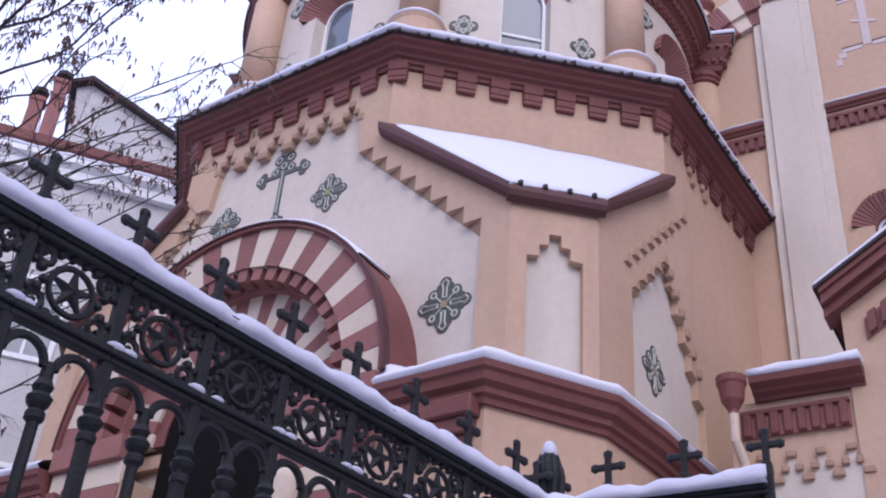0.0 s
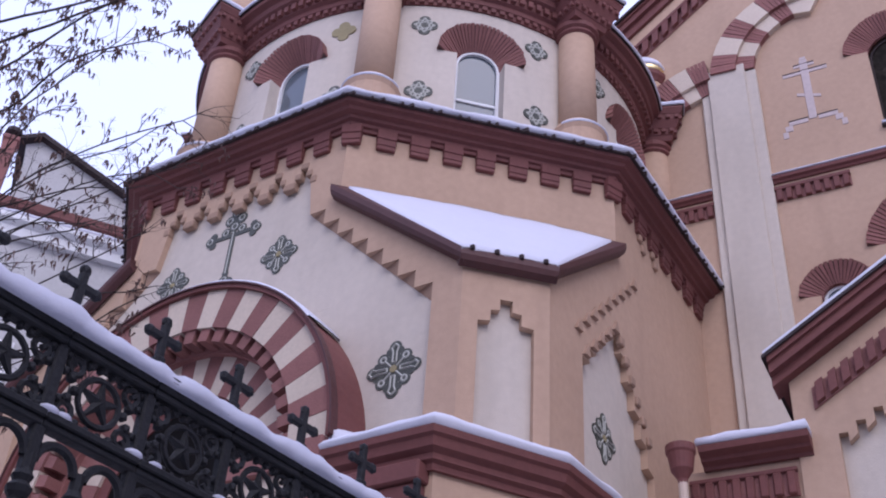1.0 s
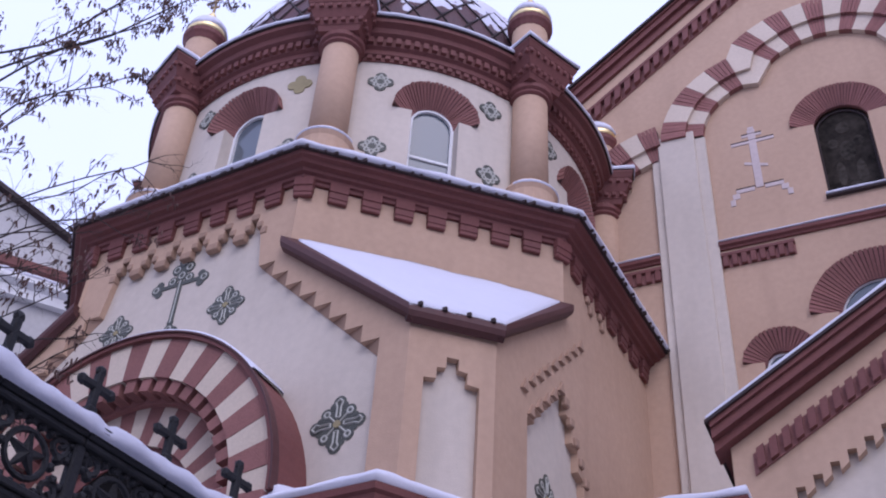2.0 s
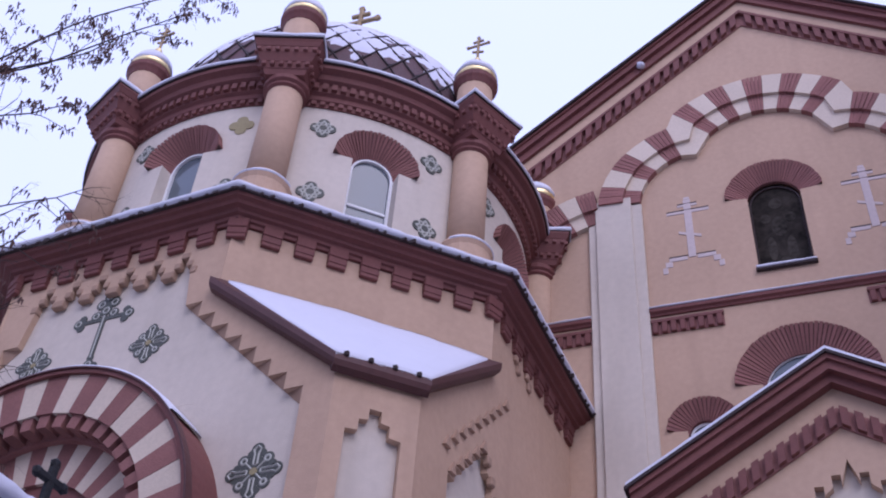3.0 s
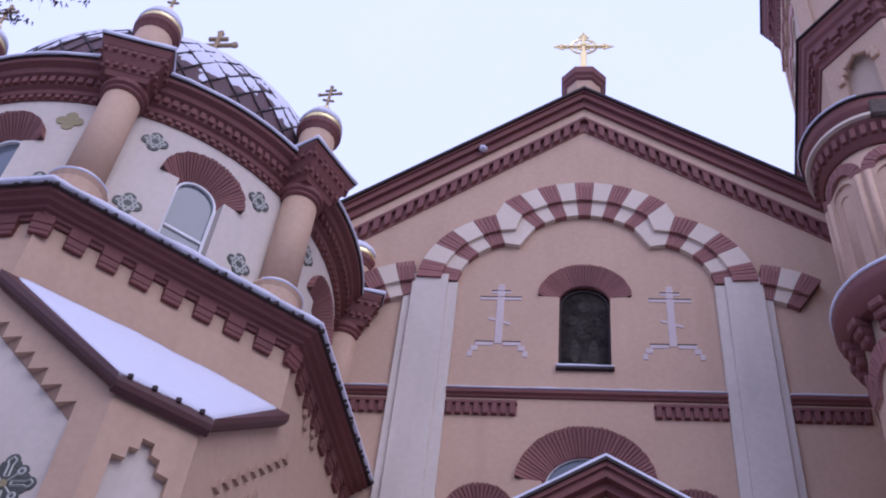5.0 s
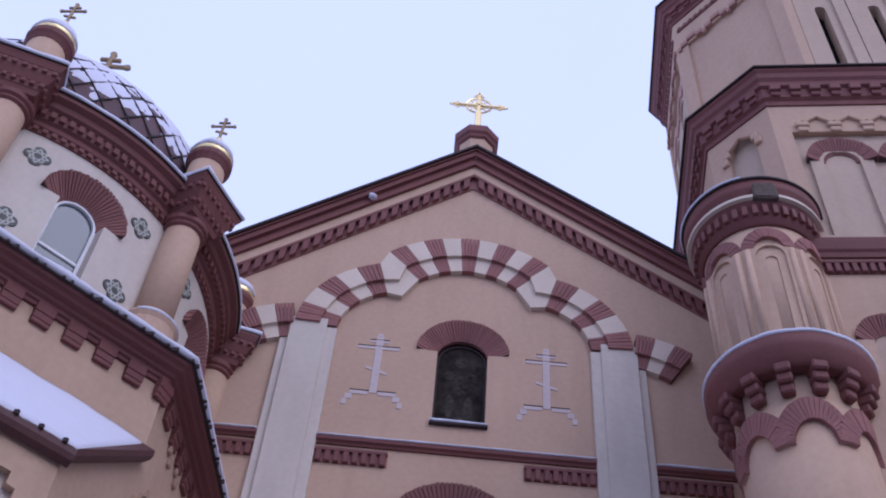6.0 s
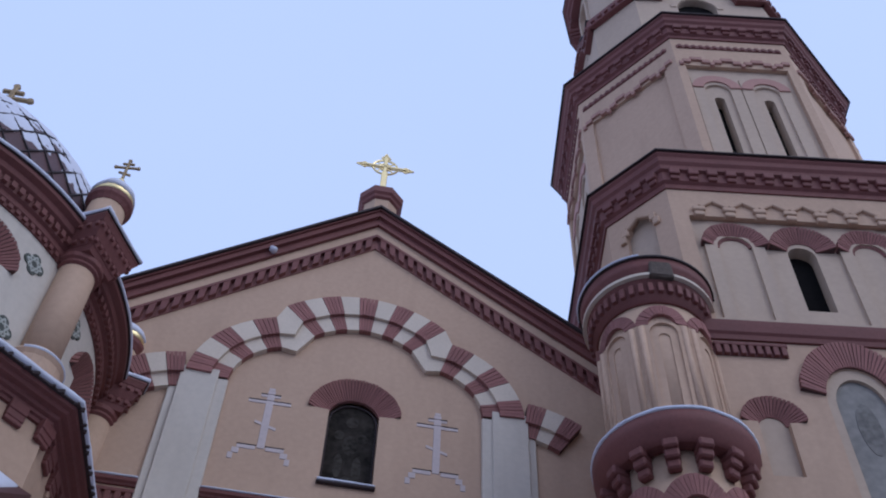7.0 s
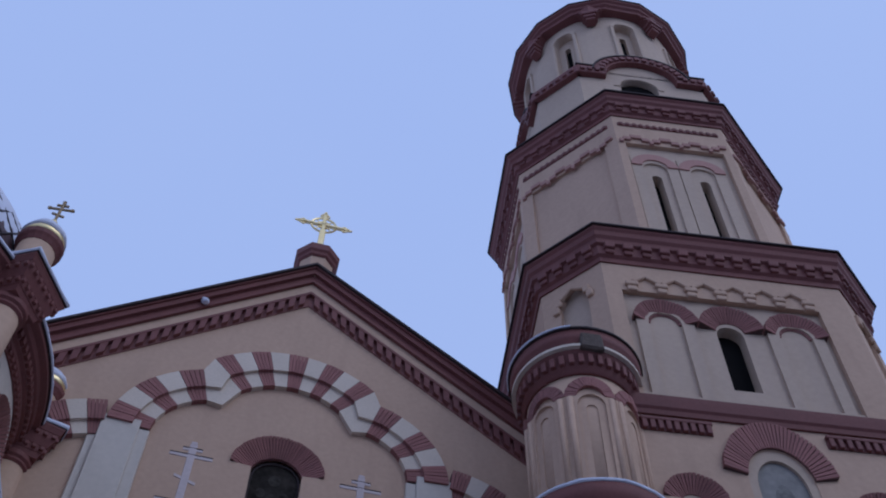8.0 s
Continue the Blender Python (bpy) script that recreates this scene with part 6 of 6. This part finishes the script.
# ---- the iron fence ----
def fence_cross(bm, x, z):
    """A cross with knobbed ends; its middle stands at x, z."""
    soft_box(bm, x - .012, x + .012, -.012, .012, z - .12, z + .045, .004)
    soft_box(bm, x - .05, x + .05, -.011, .011, z - .012, z + .012, .004)
    for dx, dz in ((-.052, 0), (.052, 0), (0, .052)):
        t = bmesh.new()
        bmesh.ops.create_icosphere(t, subdivisions=1, radius=.021)
        merge(bm, t, Matrix.Translation((x + dx, 0, z + dz)) @ Matrix.Diagonal((1, .7, 1, 1)))
    t = bmesh.new()
    bmesh.ops.create_icosphere(t, subdivisions=1, radius=.019)
    merge(bm, t, Matrix.Translation((x, 0, z)) @ Matrix.Diagonal((1, .8, 1, 1)))


def iron_panel_mesh(w=.30):
    """Meshes of one bay of the fence, from its post at x = 0; z from the cross's middle down."""
    out = {}
    bm = bmesh.new()
    soft_box(bm, -.018, .018, -.016, .016, -2.4, -.03, .005)
    out["post"] = bm
    bm = bmesh.new()
    fence_cross(bm, 0, 0)
    bmesh.ops.translate(bm, verts=bm.verts, vec=(0, 0, .035))
    out["post_cross"] = bm
    bm = bmesh.new()
    for z0, z1, d in ((-.135, -.112, .034), (-.112, -.088, .046), (-.157, -.135, .026)):
        soft_box(bm, 0, w, -d, d, z0, z1, .005)
    out["top_rail"] = bm
    bm = bmesh.new()
    soft_box(bm, 0, w, -.030, .030, -.372, -.350, .004)
    soft_box(bm, 0, w, -.020, .020, -.392, -.372, .004)
    out["lower_rail"] = bm
    bm = bmesh.new()
    c = Matrix.Translation((w / 2, 0, -.254))
    ring_tube(bm, c, .066, .010, 18, 6, .9)
    for a in range(5):
        t0 = radians(90 + 72 * a)
        rod(bm, c.translation, c @ Vector((.064 * math.cos(t0), 0, .064 * math.sin(t0))), .019, .005, n=5)
    for sx in (-1, 1):
        for sz in (-1, 1):
            q = Matrix.Translation((w / 2 + sx * .094, 0, -.254 + sz * .064))
            ring_tube(bm, q, .024, .010, 10, 5, .9)
            rod(bm, q @ Vector((0, 0, 0)), q @ Vector((sx * .03, 0, sz * .03)), .009, n=5)
        for dx, dz, q in ((.098, -.03, .018), (.098, .03, .018), (.082, 0, .016), (.125, .085, .015), (.125, -.085, .015), (.122, .04, .014), (.122, -.04, .014), (.055, .085, .015), (.055, -.085, .015), (.02, .088, .013), (.02, -.088, .013)):
            t = bmesh.new()
            bmesh.ops.create_icosphere(t, subdivisions=1, radius=q)
            merge(bm, t, Matrix.Translation((w / 2 + sx * dx, 0, -.254 + dz)))
    out["ring_ornament"] = bm
    bm = bmesh.new()
    r = .25 * w - .016
    loops = []
    for i in range(13):
        a = math.pi * i / 12
        loops.append([bm.verts.new(((r + .013 * math.cos(6.2832 * k / 6)) * math.cos(a), .013 * math.sin(6.2832 * k / 6), -.475 + (r + .013 * math.cos(6.2832 * k / 6)) * math.sin(a))) for k in range(6)])
    for p, q in zip(loops, loops[1:]):
        for k in range(6):
            bm.faces.new((p[k], p[(k + 1) % 6], q[(k + 1) % 6], q[k]))
    out["arch"] = bm
    bm = bmesh.new()
    lathe(bm, [(.016, -2.4), (.016, -.62), (.026, -.61), (.026, -.595), (.018, -.585), (.030, -.57), (.034, -.555), (.020, -.54), (.028, -.525), (.018, -.505), (.017, -.46)], n=8)
    out["colonette"] = bm
    return {k: meshed(k, b, IRON) for k, b in out.items()}


def fence(origin, angle, first, count, label, zc=3.23, w=.30):
    f = thing("iron_fence", Matrix.Translation(origin) @ turned(angle), label, "fence", "fence runs")
    for i in range(first, first + count):
        m = Matrix.Translation((i * w, 0, zc))
        for name in ("post", "post_cross", "top_rail", "lower_rail", "ring_ornament"):
            part(name, FENCE[name], IRON, f, "", m)
        for x in (0, .5 * w):
            part("arch", FENCE["arch"], IRON, f, "", m @ Matrix.Translation((x + .25 * w, 0, 0)))
            part("colonette", FENCE["colonette"], IRON, f, "", m @ Matrix.Translation((x, 0, 0)))
    bm = bmesh.new()
    snow_bar(bm, (first * w, 0, zc - .118), ((first + count) * w, 0, zc - .118), .052, .066, side=(0, 1, 0), seed=angle, step=.018, lumps=.5)
    smooth(part("snow_cover", bm, SNOW, f, "lumpy snow along the top rail"))
    bm = bmesh.new()
    rng = random.Random(int(angle) + 3)
    for i in range(first, first + count):
        for x in (.0, .05):
            t = bmesh.new()
            bmesh.ops.create_icosphere(t, subdivisions=2, radius=rng.uniform(.014, .024))
            merge(bm, t, Matrix.Translation((i * w + x + rng.uniform(-.02, .02), -.012, zc - .345)) @ Matrix.Diagonal((1.3, 1, .7, 1)))
    tagged(smooth(part("crumbled_snow", bm, SNOW, f, "crumbs of snow on the lower rail")), kind="stuff")
    bm = bmesh.new()
    soft_box(bm, first * w - .1, (first + count) * w + .1, -.16, .16, -.05, zc - 2.38, .02)
    part("plinth", bm, GREYSTONE, f, "grey stone plinth")
    for name in ("post", "post_cross"):
        part(name, FENCE[name], IRON, f, "", Matrix.Translation(((first + count) * w, 0, zc)))
    return f


FENCE = iron_panel_mesh()
fence((-2.481, -15.448, 0), 80.04, -7, 15, "black cast-iron fence with crosses, rings and snow on its rail")
fence((-2.13, -13.17, 0), 0.0, 0, 3, "black cast-iron fence run with crosses and a snowy rail")


def urn_post():
    p = thing("urn_finial", pose(-2.11, -13.10, 0), "black iron bud finial with a cap of snow", "finial")
    p.scale = (.68, .68, 1.0)
    bm = bmesh.new()
    soft_box(bm, -.035, .035, -.035, .035, 0, 3.14, .008)
    part("post", bm, IRON, p)
    bm = bmesh.new()
    lathe(bm, [(.03, 3.12), (.06, 3.14), (.045, 3.17), (.075, 3.22), (.085, 3.28), (.07, 3.34), (.035, 3.40), (.01, 3.43)], n=12)
    bud = part("bud", bm, IRON, p, "iron bud")
    for i in range(8):
        a = math.pi * i / 4
        c, d = math.cos(a), math.sin(a)
        bm = bmesh.new()
        rod(bm, (.075 * c, .075 * d, 3.2), (.087 * c, .087 * d, 3.29), .022, .018, 6)
        rod(bm, (.087 * c, .087 * d, 3.285), (.055 * c, .055 * d, 3.38), .018, .005, 6)
        part("leaf", bm, IRON, bud)
    bm = bmesh.new()
    lathe(bm, [(.04, 3.37), (.048, 3.385), (.042, 3.42), (.022, 3.44), (.004, 3.445)], n=12)
    smooth(part("snow_cap", bm, SNOW, p, "cap of snow"))


urn_post()


# ---- the house beyond ----
def old_house():
    m = pose(-16.7, -4.6, 0, 0, 0, 49)
    h = thing("old_house", m, "old greyish-white house with a maroon cornice, snow and chimneys", "house")
    bm = bmesh.new()
    box(bm, -8, 3.5, .0, 7, 0, 15.2)
    part("wall", bm, HOUSEWALL, h, "greyish-white rendered wall")
    bm = bmesh.new()
    prism_x(bm, [(.1, 15.0), (-.18, 15.0), (-.2, 15.2), (-.34, 15.3), (-.34, 15.42), (.1, 15.46)], -8, 2.25)
    part("white_cornice", bm, WHITE, h, "white cornice")
    bm = bmesh.new()
    prism_x(bm, [(.1, 15.55), (-.3, 15.62), (-.36, 15.78), (.1, 15.86)], -8, 2.2)
    part("eaves_band", bm, BRICK, h, "maroon eaves band")
    bm = bmesh.new()
    snow_bar(bm, (-8, -.12, 15.44), (2.2, -.12, 15.44), .2, .12, side=(0, 1, 0), seed=2)
    smooth(part("snow_line", bm, SNOW, h, "snow on the cornice"))
    bm = bmesh.new()
    hull(bm, [(-8, -.1, 15.86), (2.2, -.1, 15.86), (-8, 7, 17.5), (2.2, 7, 17.5), (-8, 7, 15.86), (2.2, 7, 15.86)])
    part("roof", bm, SNOW, h, "snow-covered roof")
    bm = bmesh.new()
    prism(bm, [(-.72, 15.9), (3.4, 15.9), (3.4, 16.36), (-.48, 18.12), (-.80, 17.92), (-.72, 17.5)], .6, 6)
    g = part("attic_gable", bm, HOUSEWALL, h, "grey gable wall")
    bm = bmesh.new()
    prism(bm, [(-.52, 18.12), (-.52, 18.24), (3.6, 16.36), (3.6, 16.24)], .4, 6.2)
    prism(bm, [(-.5, 18.24), (-.5, 18.12), (-.95, 17.88), (-.95, 17.98)], .4, 6.2)
    part("attic_roof", bm, TIN, g, "dark roof edge")
    for x, hh in ((-1.10, 17.72), (-1.47, 17.10)):
        bm = bmesh.new()
        box(bm, x - .14, x + .14, .3, .6, 15.8, hh)
        soft_box(bm, x - .18, x + .18, .26, .64, hh - .02, hh + .1, .02)
        c = part("chimney", bm, BRICK, h, "red brick chimney")
        bm = bmesh.new()
        lathe(bm, [(.10, hh + .1), (.10, hh + .2), (.19, hh + .24), (.17, hh + .36), (.04, hh + .42)], cx=x, cy=.45, n=10)
        part("chimney_pot", bm, TIN, c, "dark pot")
    for x in (-4.6, -2.4, -.2, 1.6):
        for z in (4.2, 8.0, 11.8):
            bm = bmesh.new()
            holed(bm, [(x - .55, z - .9), (x + .55, z - .9), (x + .55, z + .9), (x - .55, z + .9)], [[(x - .45, z - .8), (x + .45, z - .8), (x + .45, z + .8), (x - .45, z + .8)]], -.06, .0)
            soft_box(bm, x - .03, x + .03, -.05, -.01, z - .8, z + .8, .005)
            w = part("window", bm, WHITE, h, "white framed window")
            bm = bmesh.new()
            box(bm, x - .45, x + .45, -.02, -.01, z - .8, z + .8)
            part("pane", bm, GLASS, w, "")


old_house()


# ---- plain houses added out of view behind the viewer, to block low sky light ----
def street_house(x0, x1, y0, y1, h):
    ob = thing("street_house", pose((x0 + x1) / 2, (y0 + y1) / 2, 0), "plain beige plastered house added out of view to block low sky light", "house", "street houses")
    a, b = (x1 - x0) / 2, (y1 - y0) / 2
    bm = bmesh.new()
    box(bm, -a, a, -b, b, -.1, h)
    part("wall", bm, HOUSEWALL, ob)
    bm = bmesh.new()
    prism_x(bm, [(-b - .4, h), (b + .4, h), (0, h + 3.2)], -a - .2, a + .2)
    part("roof", bm, TIN, ob)


for x0, x1, h in ((-30, -14, 12.5), (-13.9, -1, 13.5), (-.9, 12, 12.0), (12.1, 30, 14.0)):
    street_house(x0, x1, -37, -27.5, h)
street_house(20, 30, -26, 6, 13)
street_house(-36, -25, -26, -8, 13)


# ---- the bare tree ----
def tree():
    rng = random.Random(11)
    base = Vector((-10.2, -12.9, 0))
    t = thing("bare_tree", Matrix.Translation(base), "bare winter tree with fine drooping twigs and dry seed pods", "tree")
    trunk, limb, pods = bmesh.new(), bmesh.new(), bmesh.new()

    def twig(p, d, length, r, depth, podded):
        n = 4
        for i in range(n):
            q = p + d * (length / n)
            rod(limb, p, q, r, r * .8, 3)
            r *= .8
            p = q
            d = (d + Vector((rng.uniform(-.25, .25), rng.uniform(-.25, .25), rng.uniform(-.22, .16)))).normalized()
            if depth < 2 and rng.random() < .75:
                side = Vector((rng.uniform(-1, 1), rng.uniform(-1, 1), rng.uniform(-.9, .5))).normalized()
                twig(p, (d * .8 + side * .7).normalized(), length * rng.uniform(.35, .6), r * .75, depth + 1, podded)
        if rng.random() < podded:
            for _ in range(rng.randint(3, 6)):
                a = p - d * rng.uniform(0, .16) + Vector((rng.uniform(-.03, .03), rng.uniform(-.03, .03), 0))
                rod(pods, a, a + Vector((rng.uniform(-.025, .025), rng.uniform(-.025, .025), -rng.uniform(.035, .075))), .009, .003, 4)

    def limb_to(start, tip, r, podded, sag, dense):
        n = 22
        p = start
        for i in range(1, n + 1):
            f = i / n
            q = start.lerp(tip, f) + Vector((.22 * noise.noise(Vector((f * 5, r * 99, tip.z))), .22 * noise.noise(Vector((f * 5, 7, tip.x * 3))), sag * math.sin(math.pi * f) + .20 * noise.noise(Vector((f * 6, 3, tip.y * 3)))))
            rr = r * .72 * (1 - .85 * f) + .003
            rod(limb, p, q, rr, rr * .93, 5)
            d = (q - p).normalized()
            if f > .35 and rng.random() < dense:
                side = Vector((rng.uniform(-1, 1), rng.uniform(-1, 1), rng.uniform(-.8, .8))).normalized()
                twig(q, (d * .9 + side * .8).normalized(), rng.uniform(.35, .8) * (1.1 - .5 * f), .006, 0, podded)
            p = q
        twig(p, d, .3, .005, 1, podded)

    lo = Vector((0, 0, -.1))
    for i in range(9):
        hi = lo + Vector((rng.uniform(-.08, .12), rng.uniform(-.08, .08), 1.1))
        rod(trunk, lo, hi, .20 - .016 * i, .184 - .016 * i, 10)
        if i > 3:
            limb_to(hi, hi + Vector((rng.uniform(-2.5, -1), rng.uniform(-2, 2), rng.uniform(1.0, 2.2))), .035, .2, .2, .5)
        lo = hi
    LOW_TIPS = ((-5.35, -12.0, 7.9), (-5.45, -12.0, 7.35), (-5.85, -12.0, 7.3), (-5.7, -12.1, 6.7), (-5.5, -12.0, 6.2), (-6.4, -12.2, 6.1), (-6.0, -12.2, 5.7), (-6.9, -12.2, 6.6), (-6.3, -12.0, 7.0), (-5.75, -12.1, 5.45))
    for tip, z0, r, podded, sag, dense in (
            ((-5.62, -11.52, 10.95), 8.6, .034, .75, .25, .9), ((-5.45, -11.40, 11.5), 9.0, .03, .75, .2, .8), ((-5.95, -11.9, 10.1), 7.9, .034, .65, .3, .9),
            ((-6.10, -12.1, 9.1), 7.4, .034, .6, .2, .9), ((-6.25, -12.3, 8.65), 6.8, .024, .3, .15, .7), ((-5.95, -12.0, 7.9), 6.0, .022, .12, .1, .55), ((-5.90, -11.95, 7.45), 5.8, .024, .12, .1, .55),
            ((-6.05, -12.15, 6.9), 6.2, .024, .2, .05, .6), ((-6.35, -12.5, 7.7), 6.9, .024, .2, .1, .7), ((-6.3, -12.4, 6.3), 7.0, .026, .15, -.1, .6), ((-5.78, -11.8, 6.15), 6.6, .024, .1, -.1, .55),
            ((-6.5, -12.7, 5.9), 6.6, .02, .1, -.1, .5),
            *((tip, tip[2] - .2 + .5 * (k % 3 - 1), .02, .10, .12 * (k % 3 - 1), .8) for k, tip in enumerate(LOW_TIPS))):
        limb_to(Vector((rng.uniform(-.2, .3), 0, z0 - 1.0)), Vector(tip) - base, r, podded, sag, dense)
    part("trunk", trunk, LIMB, t, "dark trunk")
    tagged(part("branchwork", limb, LIMB, t, "fine bare branches"), kind="stuff")
    tagged(part("seed_pod_mass", pods, SEED, t, "clusters of dry seed pods"), kind="stuff")


tree()
